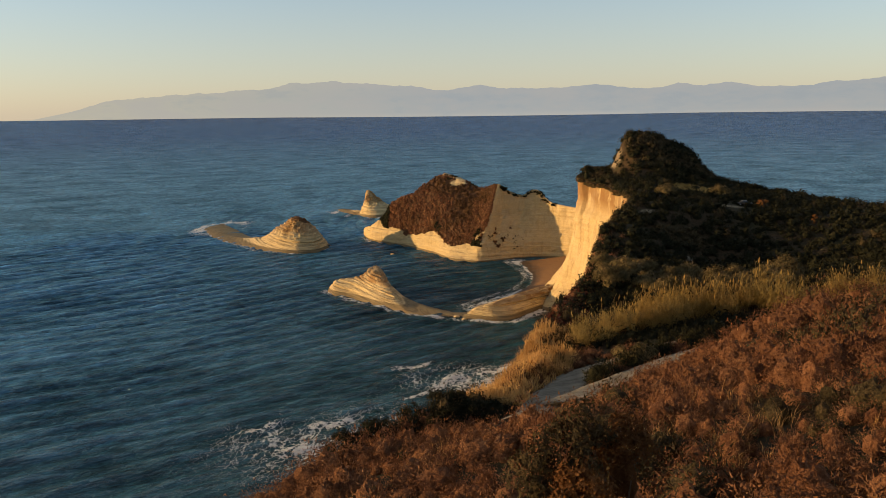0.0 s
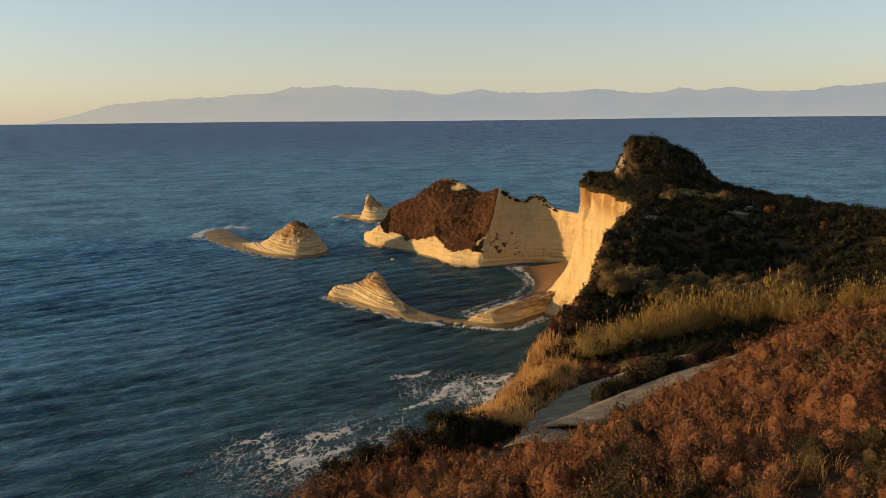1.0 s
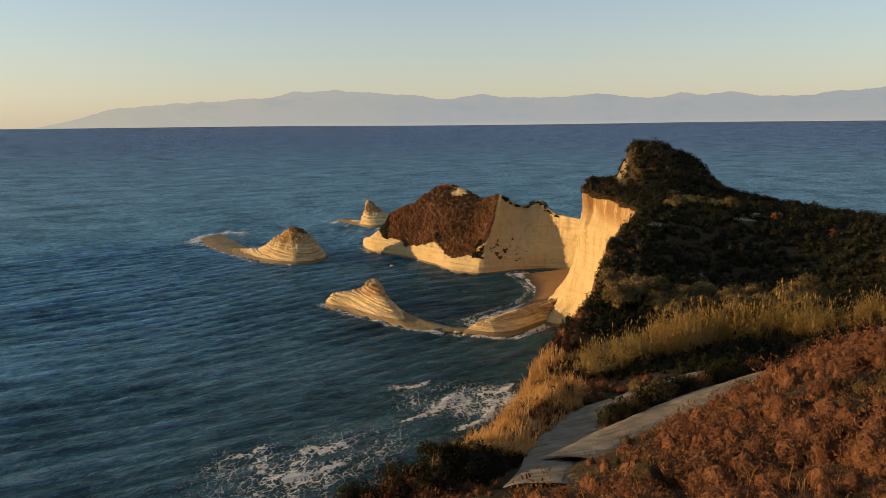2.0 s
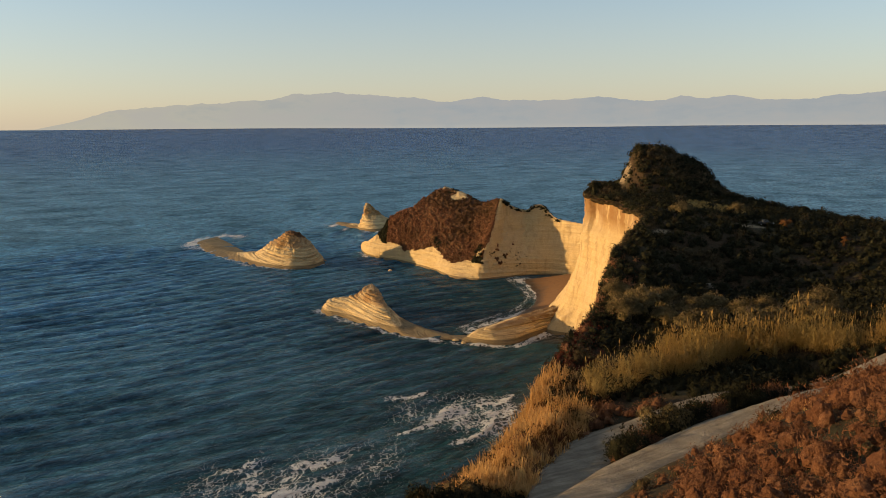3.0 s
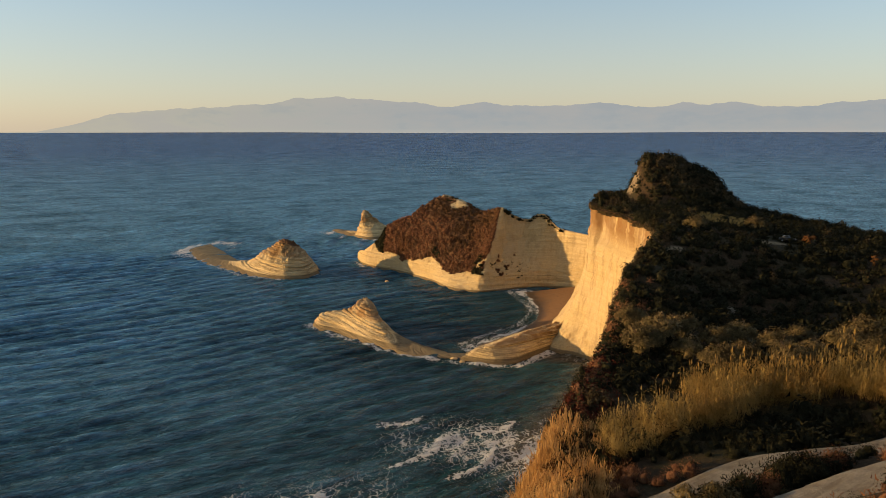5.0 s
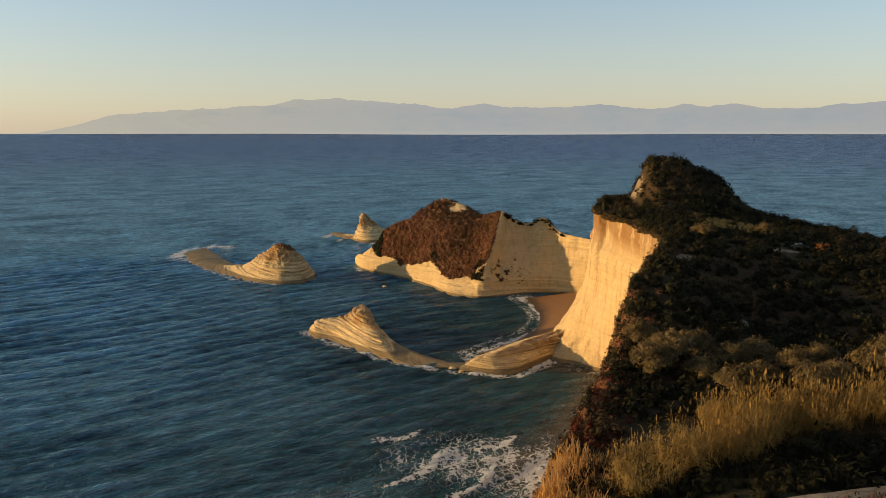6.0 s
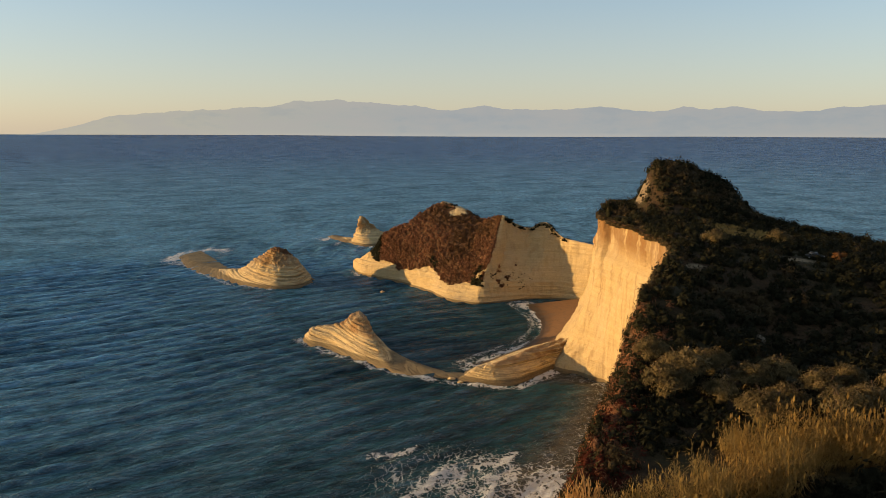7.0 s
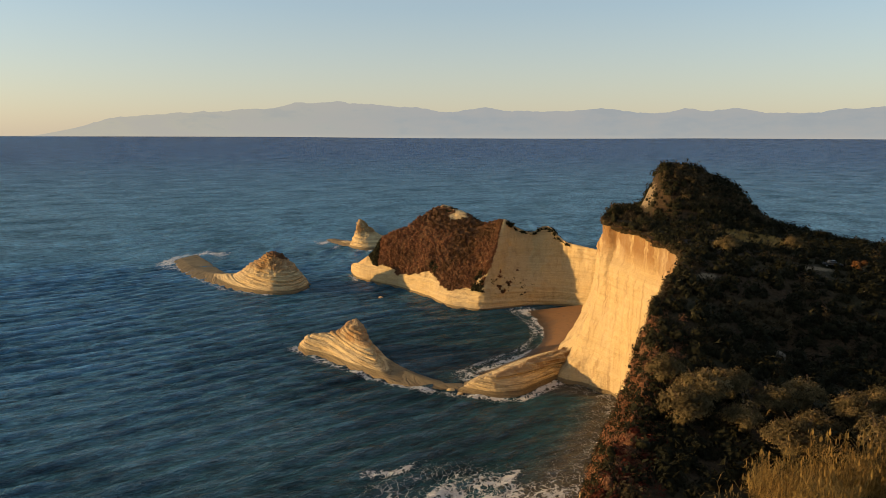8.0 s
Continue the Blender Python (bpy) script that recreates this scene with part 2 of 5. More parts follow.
    # painted glint: gloss raised on crests and lowered in troughs
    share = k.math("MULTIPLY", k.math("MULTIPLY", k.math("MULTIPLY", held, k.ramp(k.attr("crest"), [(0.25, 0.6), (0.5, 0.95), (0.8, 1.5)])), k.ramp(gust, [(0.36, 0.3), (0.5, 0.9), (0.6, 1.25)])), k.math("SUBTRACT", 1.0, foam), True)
    gl = k.node("ShaderNodeBsdfGlossy")
    gl.inputs["Roughness"].default_value = 0.2
    k.put(gl.inputs["Normal"], nrm)
    mx = k.node("ShaderNodeMixShader")
    k.put(mx.inputs[0], share)
    k.t.links.new(k.b.outputs[0], mx.inputs[1])
    k.t.links.new(gl.outputs[0], mx.inputs[2])
    k.t.links.new(mx.outputs[0], k.t.nodes["Material Output"].inputs[0])
    return k.m


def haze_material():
    """Mountains across the strait, behind thirty kilometres of air whose light is painted on as emission."""
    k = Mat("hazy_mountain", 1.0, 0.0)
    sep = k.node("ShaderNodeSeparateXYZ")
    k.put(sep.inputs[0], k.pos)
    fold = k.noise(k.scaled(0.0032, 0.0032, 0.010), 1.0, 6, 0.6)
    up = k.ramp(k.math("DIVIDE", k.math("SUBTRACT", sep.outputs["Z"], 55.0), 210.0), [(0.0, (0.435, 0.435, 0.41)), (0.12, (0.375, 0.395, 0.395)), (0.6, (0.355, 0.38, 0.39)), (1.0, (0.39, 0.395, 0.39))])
    # sunward warmth and the lit and dark folds are painted into the glow
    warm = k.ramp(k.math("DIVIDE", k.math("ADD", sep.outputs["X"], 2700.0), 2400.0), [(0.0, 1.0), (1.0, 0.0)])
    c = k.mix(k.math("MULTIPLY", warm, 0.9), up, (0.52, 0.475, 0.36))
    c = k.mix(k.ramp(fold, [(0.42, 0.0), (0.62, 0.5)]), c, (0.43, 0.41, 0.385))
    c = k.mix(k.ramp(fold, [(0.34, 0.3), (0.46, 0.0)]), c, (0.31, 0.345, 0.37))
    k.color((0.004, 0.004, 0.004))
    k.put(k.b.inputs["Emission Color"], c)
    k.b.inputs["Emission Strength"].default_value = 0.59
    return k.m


M_ROCK = rock_material("cream_marl", (0.03, 0.06, 0.0), 0.6, 0.12, 0.6, 1.2, 0.55)
M_BENCH = rock_material("banded_marl", (0.02, 0.04, 0.0), 0.35, 0.16, 1.3, 1.24, 0.5)
M_ISLET = rock_material("bedded_marl", (-0.05, -0.07, 0.0), 0.25, 0.8, 1.7, 1.5, 0.0, 0.3)
M_SOIL = soil_material()
M_GRAVEL = gravel_material()
M_SEA = sea_material()
M_HAZE = haze_material()
M_SAND = sand_material()
M_MAQUIS = leaf_material("rusty_maquis", (0.038, 0.018, 0.010), (0.18, 0.084, 0.043), (0.38, 0.20, 0.10), hot=(0.27, 0.115, 0.054))
# evergreen tones pushed darker to carry the shade of the headland's hollow
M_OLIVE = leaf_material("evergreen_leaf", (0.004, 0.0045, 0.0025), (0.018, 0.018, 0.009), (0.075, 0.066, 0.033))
M_DRYGRASS = leaf_material("golden_grass", (0.26, 0.135, 0.045), (0.64, 0.38, 0.145), (0.80, 0.56, 0.25), hot=(0.66, 0.34, 0.11), through_light=0.4)
M_REED = leaf_material("reed_leaf", (0.09, 0.066, 0.024), (0.37, 0.26, 0.09), (0.62, 0.46, 0.18), hot=(0.66, 0.40, 0.12), patch=0.12, through_light=0.36)
M_BRUSH = leaf_material("brown_brush", (0.035, 0.017, 0.010), (0.17, 0.078, 0.040), (0.33, 0.165, 0.088), hot=(0.085, 0.05, 0.022), patch=0.05)
M_RED = leaf_material("red_leaf", (0.025, 0.007, 0.005), (0.085, 0.022, 0.013), (0.14, 0.045, 0.022))
M_RUST = leaf_material("rust_leaf", (0.045, 0.018, 0.007), (0.13, 0.058, 0.02), (0.20, 0.10, 0.04))
M_DIM = leaf_material("dull_scrub", (0.012, 0.009, 0.005), (0.056, 0.042, 0.021), (0.16, 0.11, 0.055))
M_TREE = leaf_material("tree_leaf", (0.012, 0.011, 0.006), (0.11, 0.084, 0.037), (0.36, 0.25, 0.115))
M_BARK = plain_material("bark", (0.09, 0.06, 0.04), 0.9, 0.1)


# ---------------------------------------------------------------- mesh helpers


def mesh_from(name, verts, faces, mat, smooth=True, attrs=None):
    """A mesh from an array of points and an array of equal-sized faces."""
    me = bpy.data.meshes.new(name)
    verts, faces = np.asarray(verts, np.float32), np.asarray(faces, np.int32)
    n, k = faces.shape
    me.vertices.add(len(verts))
    me.vertices.foreach_set("co", verts.ravel())
    me.loops.add(n * k)
    me.loops.foreach_set("vertex_index", faces.ravel())
    me.polygons.add(n)
    me.polygons.foreach_set("loop_start", np.arange(n, dtype=np.int32) * k)
    if smooth:
        me.polygons.foreach_set("use_smooth", np.ones(n, bool))
    for key, vals in (attrs or {}).items():
        a = me.attributes.new(key, "FLOAT", "POINT")
        a.data.foreach_set("value", np.asarray(vals, np.float32))
    me.update(calc_edges=True)
    me.materials.append(mat)
    return me


def hashed(i, j, k):
    h = (i * 73856093) ^ (j * 19349663) ^ (k * 83492791)
    h = (h ^ (h >> 13)) * 1274126177
    return ((h ^ (h >> 16)) & 0xFFFF) / 65535.0


def vnoise(p):
    """Smooth lattice noise, 0 to 1, at points p (n, 3)."""
    f = np.floor(p)
    i = f.astype(np.int64)
    u = p - f
    u = u * u * (3 - 2 * u)
    out = np.zeros(len(p))
    for a in (0, 1):
        for b in (0, 1):
            for c in (0, 1):
                w = (u[:, 0] if a else 1 - u[:, 0]) * (u[:, 1] if b else 1 - u[:, 1]) * (u[:, 2] if c else 1 - u[:, 2])
                out += w * hashed(i[:, 0] + a, i[:, 1] + b, i[:, 2] + c)
    return out


def fbm(p, octaves=4, gain=0.5):
    """Layered noise about 0, roughly -0.5 to 0.5."""
    p = np.asarray(p, float)
    total, amp, norm = np.zeros(len(p)), 1.0, 0.0
    for _ in range(octaves):
        total += amp * (vnoise(p) - 0.5)
        norm += amp
        amp *= gain
        p = p * 2.03 + 17.3
    return total / norm


def spline(points, n):
    """n points of a smooth line through the given ones, evenly along each span's index."""
    p = np.asarray(points, float)
    q = np.vstack([2 * p[0] - p[1], p, 2 * p[-1] - p[-2]])
    s = np.linspace(0, len(p) - 1 - 1e-9, n)
    i = s.astype(int)
    t = (s - i)[:, None]
    a, b, c, d = q[i], q[i + 1], q[i + 2], q[i + 3]
    return 0.5 * (2 * b + (c - a) * t + (2 * a - 5 * b + 4 * c - d) * t ** 2 + (3 * b - a - 3 * c + d) * t ** 3)


def step(a, b, x):
    t = np.clip((x - a) / (b - a), 0, 1)
    return t * t * (3 - 2 * t)


def inside(poly, x, y):
    """Which of the points lie within a closed outline."""
    px, py = np.asarray(poly, float).T
    hit = np.zeros(x.shape, bool)
    for k in range(len(px)):
        x0, y0, x1, y1 = px[k - 1], py[k - 1], px[k], py[k]
        if y0 != y1:
            hit ^= ((y0 > y) != (y1 > y)) & (x < (x1 - x0) * (y - y0) / (y1 - y0) + x0)
    return hit


def off_line(line, x, y):
    """Distance of points from an open line."""
    best = np.full(x.shape, 1e9)
    line = np.asarray(line, float)[:, :2]
    for a, b in zip(line[:-1], line[1:]):
        ab = b - a
        t = np.clip(((x - a[0]) * ab[0] + (y - a[1]) * ab[1]) / max(ab @ ab, 1e-9), 0, 1)
        best = np.minimum(best, np.hypot(x - a[0] - t * ab[0], y - a[1] - t * ab[1]))
    return best


def loft(curves, n, rows, powers):
    """Rows of points from curve to curve (each given by as many points). powers: how the way across leads the way up."""
    lines = [spline(c, n) for c in curves]
    grid = [lines[0]]
    for a, b, m, pw in zip(lines[:-1], lines[1:], rows, powers):
        for r in range(1, m + 1):
            v = r / m
            row = a + (b - a) * v
            row[:, :2] = a[:, :2] + (b[:, :2] - a[:, :2]) * (1 - (1 - v) ** np.reshape(pw, (-1, 1)))
            grid.append(row)
    return np.array(grid)


def quads(rows, cols):
    i = np.arange(rows - 1)[:, None] * cols + np.arange(cols - 1)[None]
    return np.stack([i, i + 1, i + cols + 1, i + cols], -1).reshape(-1, 4)


def normals(g):
    du = np.gradient(g, axis=1)
    dv = np.gradient(g, axis=0)
    n = np.cross(du, dv)
    return n / np.maximum(np.linalg.norm(n, axis=2, keepdims=True), 1e-9)


def terraces(s, thick, seed):
    """Hard beds of one thickness: each stands out by its own amount, with a short step between neighbours."""
    q = s / thick
    k = np.floor(q).astype(np.int64)
    a, b = hashed(k, k * 0 + seed, k * 0), hashed(k + 1, k * 0 + seed, k * 0)
    return a + (b - a) * step(0.82, 1.0, q - k) - 0.5


def weather(g, ledge, rough, tilt=(0, 0), flutes=0.0, size=5.0, beds=0.0):
    """Beds that stand out or draw back, lumps, and rain flutes down steep faces."""
    n = normals(g)
    r, c, _ = g.shape
    p = g.reshape(-1, 3)
    s = p[:, 2] + p[:, 0] * tilt[0] + p[:, 1] * tilt[1] + 0.8 * fbm(p * 0.04, 2)
    line = np.stack([s * 0.9, p[:, 0] * 0.015, p[:, 1] * 0.015], 1)
    off = ledge * 3.4 * fbm(line, 5, 0.66) + rough * (1.5 * fbm(p / size, 5) + 0.8 * fbm(p / size * 4.7 + 3, 4, 0.6))
    if beds:
        w = s + 0.25 * fbm(p * 0.3, 3)
        off += beds * (terraces(w, 1.15, 3) + 0.55 * terraces(w, 0.42, 8)) * (0.5 + 1.2 * (fbm(p * 0.11 + 4, 2) + 0.5))
    if flutes:
        q = np.stack([p[:, 0] * 0.33, p[:, 1] * 0.33, p[:, 2] * 0.03], 1)
        ridge = 1 - np.abs(fbm(q, 4)) * 4
        steep = 1 - np.abs(n[..., 2].ravel())
        off += flutes * (ridge - 0.5) * steep * (0.25 + 1.5 * np.clip(fbm(p * 0.05 + 9, 2) + 0.3, 0, 1))
    return g + n * off.reshape(r, c, 1)


def part(name, me, parent, label=""):
    ob = new(name, me)
    ob.parent = parent
    return tagged(ob, label)


# ---------------------------------------------------------------- the lie of the land
HUMPS = ((10, 52, 1.66, 24), (40, 60, 1.64, 24), (25, 95, -2.42, 24), (40, 120, -5.54, 24), (20, 140, -0.95, 24), (52, 165, -7.37, 24), (38, 190, 5.83, 24),
         (75, 200, 0.77, 24), (42, 245, 4.62, 24), (100, 255, 0.68, 24), (70, 95, -4.0, 24), (90, 160, -5.02, 24), (0, 78, -7.81, 24), (-20, 45, 0.49, 24),
         (80, 172, -3.0, 20), (42, 108, -2.2, 7), (54, 175, -2.4, 9), (38, 177, 1.8, 7))


def ground_height(x, y):
    """Height of the headland: a long fall from the near hillside, a hollow, the plateau and its hill."""
    x, y = np.asarray(x, float), np.asarray(y, float)
    u, v = (np.clip(x, -80, 260) - 50) / 100, (np.clip(y, -60, 330) - 155) / 125
    z = 49.84 + 9.56 * u - 11.22 * v - 5.71 * u * u - 9.3 * u * v + 9.16 * v * v + 1.33 * v ** 3 - 3.96 * u * v * v
    for cx, cy, h, w in HUMPS:
        z = z + h * np.exp(-((x - cx) ** 2 + (y - cy) ** 2) / (2.0 * w * w))
    z = np.where(y > 255, z + (np.minimum(z, 51) - z) * step(255, 290, y), z)
    # a bank above the lower track
    off = 73.6 + 0.36 * (x - 10) - y
    z = z + 2.0 * step(1.5, 7.5, off) * (1 - step(12, 30, off)) * step(16, 30, x) * (1 - step(70, 95, x))
    # the grassy brink stands a little proud of the track behind it
    edge_x = np.interp(y, (45, 62, 78, 91, 104, 118), (-10, -6, -1, 4.5, 8.5, 12))
    z = z + 1.8 * np.exp(-((x - edge_x - 3.6) / 2.2) ** 2) * step(54, 64, y) * (1 - step(90, 102, y))
    # the steep little hill at the cape's end
    s = x - 0.3 * np.maximum(y - 302, 0)
    rise = step(53.5, 63, s) * (1 - 0.25 * step(70, 86, s)) * (1 - step(84, 100, s))
    return z + 16.5 * rise * np.exp(-((y - 304) / 21.0) ** 2)


PROM_BASE = [(-75, 437, 0), (-69, 421, 0), (-58, 410, 0), (-44.5, 400.5, 0), (-27, 380, 0), (-16, 363, 0), (-8, 357.5, 0), (-1, 355.5, 0), (9, 359.5, 0.3), (17, 364, 0.6), (26, 368, 1.2), (37, 368, 1.6), (48, 361, 1.8)]
PROM_TOP = [(-73, 432, 6), (-67, 422, 9), (-57, 416.5, 16.5), (-51.5, 414, 24.4), (-38, 412, 31), (-22, 416, 40.4), (0, 400, 34.4), (9.5, 382, 38), (13.5, 384.5, 35), (23, 386, 31.6), (30.4, 382, 35), (39, 376, 28.3), (51.5, 364, 26.8)]
BAY_BASE = [(45, 359, 1.8), (42, 345, 1.8), (37, 330, 1.5), (32, 312, 1.2), (27.5, 297, 1.0), (24.5, 272, 0.4), (33.5, 263.4, 0), (40.7, 255, 0), (38.5, 240, 0), (34, 226, 0), (27, 207, 0), (20, 190, 0)]
BAY_TOP = [(51.5, 364, 26.8), (49.5, 352, 32), (51, 338, 42), (50, 320, 48), (44.5, 298, 51), (38.4, 277, 51), (39.8, 265, 51), (43, 245, 51), (45, 228, 51), (44.5, 208, 51), (37.5, 192, 50), (30.5, 177, 48)]
COAST_BASE = [(20, 190, 0), (12, 166, 0), (6, 144, 0), (-2, 124, 0), (-11, 106, 0), (-22, 88, 0), (-36, 72, 0), (-46, 56, 0), (-53, 38, 0), (-58, 16, 0), (-60, -8, 0), (-60, -34, 0), (-60, -60, 0)]
COAST_TOP = [(31, 177, 50), (27.5, 162, 44), (23, 148, 42), (17, 132, 41), (12, 118, 42), (8.5, 104, 42), (4.5, 91, 42), (-1, 78, 43), (-6, 62, 46), (-10, 45, 54), (-14, 24, 60), (-17, 0, 62), (-19, -28, 64)]
NORTH = [(280, -60), (280, 195), (220, 222), (165, 244), (135, 264), (118, 290), (104, 318), (80, 332), (60, 330), (50, 326)]


def at_ground(points):
    p = np.array(points, float)
    p[:, 2] = ground_height(p[:, 0], p[:, 1])
    return p


bay_top_line = spline(BAY_TOP, 240)
coast_top_line = spline(COAST_TOP, 200)
PLATEAU = [tuple(p[:2]) for p in bay_top_line[75::4]] + [tuple(p[:2]) for p in coast_top_line[::4]] + [(-20, -60)] + NORTH

# two branches of the gravel track
TRACK_A = [(4.5, 54), (6.5, 66), (9, 77), (13, 85.5), (19.5, 91), (28, 97.2), (36, 100.2), (46, 104), (62, 110), (90, 118)]
TRACK_B = [(8, 64), (12, 71.5), (17, 77), (22, 81), (27.5, 84.5), (33, 87), (41, 89.5), (52, 93), (70, 99.5), (90, 107)]
track_a, track_b = spline(TRACK_A, 120), spline(TRACK_B, 110)


def build_ground():
    xs = np.concatenate([np.arange(-30, 130, 1.0), np.arange(130, 285, 5.0)])
    ys = np.concatenate([np.arange(-80, 0, 5.0), np.arange(0, 335, 1.0)])
    x, y = np.meshgrid(xs, ys)
    p = np.stack([x.ravel(), y.ravel(), np.zeros(x.size)], 1)
    z = ground_height(x, y).ravel() + 0.9 * fbm(p * 0.16, 4) - 0.15
    near = np.minimum(off_line(track_a, p[:, 0], p[:, 1]), off_line(track_b, p[:, 0], p[:, 1]))
    z -= 0.35 * (1 - step(1.5, 4.0, near))
    edge = off_line(PLATEAU + PLATEAU[:1], p[:, 0], p[:, 1])
    z -= 0.7 * (1 - step(1.0, 5.0, edge))
    pale = 0.75 * np.exp(-((p[:, 0] - 46) / 5) ** 2 - ((p[:, 1] - 197) / 3.5) ** 2) + 0.8 * np.exp(-((p[:, 0] - 74) / 7) ** 2 - ((p[:, 1] - 211) / 3) ** 2)
    pale += 0.5 * (1 - step(2.0, 4.5, near)) + 0.5 * np.exp(-((p[:, 0] - 90) / 9) ** 2 - ((p[:, 1] - 197) / 3) ** 2)
    pale += 0.9 * np.exp(-((p[:, 0] - 57.5) / 2.6) ** 2 - ((p[:, 1] - 300) / 9) ** 2)
    f = quads(len(ys), len(xs))
    mid = p[f].mean(1)
    keep = inside(PLATEAU, mid[:, 0], mid[:, 1])
    p[:, 2] = z
    me = mesh_from("ground", p, f[keep], M_SOIL, attrs={"pale": pale})
    tagged(new("ground", me), "dry brown scrub ground of the headland above the cliffs", "ground", kind="structure")


def build_coast():
    """All the cliffs from the promontory's tip round the bay to the near slope, in three sweeps, and the hidden north side."""
    out = []
    # bay cliff
    top = np.array(BAY_TOP, float)
    top[3:, 2] = ground_height(top[3:, 0], top[3:, 1])
    back = top.copy()
    back[:, 0] += 6
    back[3:, 2] = ground_height(back[3:, 0], back[3:, 1]) - 0.6
    back[:3, 2] -= 6
    base = np.array(BAY_BASE, float)
    foot = base.copy()
    foot[:, 2] = -2
    foot[:, 0] -= 0.6
    g = loft([foot, base, top, back], 420, [3, 110, 6], [1, 3.0, 1])
    m = weather(g, 0.03, 1.35, (0.0, 0.03), 0.4, 9.0, 0.2)
    # the pillar at the corner: deep rain clefts beside it, and a hollow under the rim beyond
    x, y, z = np.moveaxis(g, 2, 0)
    sway = 1.3 * fbm(np.stack([z.ravel() * 0.12, y.ravel() * 0.02, z.ravel() * 0], 1), 3).reshape(z.shape)
    deep = np.zeros_like(z)
    for at, wide, low, d in ((274.0, 0.6, 27, 2.4), (268.5, 1.1, 32, 2.0), (255.0, 1.6, 34, 0.5), (286.0, 0.9, 30, 1.4), (236.0, 1.8, 33, 0.6)):
        deep += d * np.exp(-((y - at - sway) / wide) ** 2) * step(low, low + 9, z)
    deep += 1.7 * step(268.5, 265.5, y + sway) * step(218, 236, y) * step(37, 42, z + 4.5 * sway + 0.1 * (265 - y))
    deep *= (x > 20) & (y < 300)
    m = m - normals(g) * deep[..., None]
    m[-3:] = g[-3:]
    x, y, z = m.reshape(-1, 3).T
    lip = np.repeat(np.arange(m.shape[0])[:, None], m.shape[1], 1).ravel()
    soil = step(111, 115, lip) + 0.9 * step(196, 178, y) * step(20, 34, z) + 0.35 * step(0.88, 0.97, lip / 114) * (x > 0)
    wet = step(1.6, 0.3, z)
    me = mesh_from("sea_cliff", m.reshape(-1, 3), quads(*m.shape[:2]), M_ROCK, True, attrs={"soil": soil, "wet": wet, "stain": 0.95 * step(0.74, 0.9, lip / 113) + 0.08})
    tagged(new("cliff_1", me), "sheer cream marl sea cliff lit golden", "cliff", kind="structure")
    out.append(m)
    # near coast
    top = at_ground(COAST_TOP)
    back = top.copy()
    back[:, 0] += 6
    back = at_ground(back)
    back[:, 2] -= 0.6
    base = np.array(COAST_BASE, float)
    foot = base.copy()
    foot[:, 2] = -2
    g = loft([foot, base, top, back], 330, [2, 60, 6], [1, 1.1, 1])
    m = weather(g, 0.25, 1.0, (0.0, 0.02), 0.5, 7.0)
    m[-3:] = g[-3:]
    x, y, z = m.reshape(-1, 3).T
    up = np.repeat(np.arange(m.shape[0])[:, None], m.shape[1], 1).ravel()
    soil = 0.15 + 0.75 * step(8, 30, z) - 0.9 * np.exp(-((y - 131) / 14) ** 2) * step(62, 58, up)
    me = mesh_from("coast_slope", m.reshape(-1, 3), quads(*m.shape[:2]), M_ROCK, True, attrs={"soil": soil, "wet": step(1.6, 0.3, z)})
    tagged(new("cliff_2", me), "steep scrubby coast slope with bare marl patches", "cliff", kind="structure")
    out.append(m)
    # promontory, front and back
    base = np.array(PROM_BASE, float)
    top = np.array(PROM_TOP, float)
    foot = base.copy()
    foot[:, 2] = -2
    bench = base + (top - base) * 0.16
    bench[:, 2] = np.where(np.arange(len(base)) < 6, np.minimum(6.0, top[:, 2] * 0.5), top[:, 2] * 0.20)
    rear = top.copy()
    rear[:, 0] += np.linspace(2, 16, len(top))
    rear[:, 1] += np.linspace(10, 26, len(top))
    rear[:, 2] = -2
    along = np.linspace(0, len(base) - 1, 360)
    g = loft([foot, base, bench, top, rear], 360, [2, 24, 76, 24], [1, 1.2, 0.85 + 0.9 * step(6.9, 7.8, along), 0.8])
    slope = weather(g, 0.0, 2.2, (0.0, 0.05), 1.9, 9.0, 0.0)
    bare = weather(g, 0.0, 0.75, (0.0, 0.05), 0.5, 7.0, 0.16)
    m = weather(g, 0.0, 0.7, (0.02, 0.05), 0.2, 5.0, 0.65)
    low = step(10.5, 7.0, g[..., 2])[..., None]
    side = step(7.3, 6.8, along)[None, :, None]
    m = m * low + (slope * side + bare * (1 - side)) * (1 - low)
    along = np.repeat(along[None], g.shape[0], 0).ravel()
    x, y, z = m.reshape(-1, 3).T
    lump = fbm(np.stack([x, y, z], 1) * 0.07, 4)
    west = step(7.12, 6.98, along + 0.35 * lump + 0.012 * np.maximum(22 - z, 0) * (z > 8))
    gully = step(0.05, 0.13, fbm(np.stack([x * 0.5, y * 0.5, z * 0.09], 1), 4)) * step(6.0, 6.7, along) * step(24, 17, z)
    west = west * (1 - 0.85 * gully)
    soil = step(7.5, 10.0, z + 12 * lump + 0.04 * (x + 22)) * west * step(-62, -54, x + 0.5 * (z - 8)) - 0.6 * step(35.5, 38.5, z + 14 * lump) * (along < 6.3)
    soil = soil + 0.7 * step(0.05, 0.16, fbm(np.stack([x * 0.5, y * 0.5, z * 0.3], 1), 4)) * step(7.1, 7.3, along) * step(8.9, 8.4, along) * step(4, 8, z) * step(19, 14, z)
    me = mesh_from("promontory", m.reshape(-1, 3), quads(*m.shape[:2]), M_BENCH, True, attrs={"soil": soil, "wet": step(1.3, 0.2, z)})
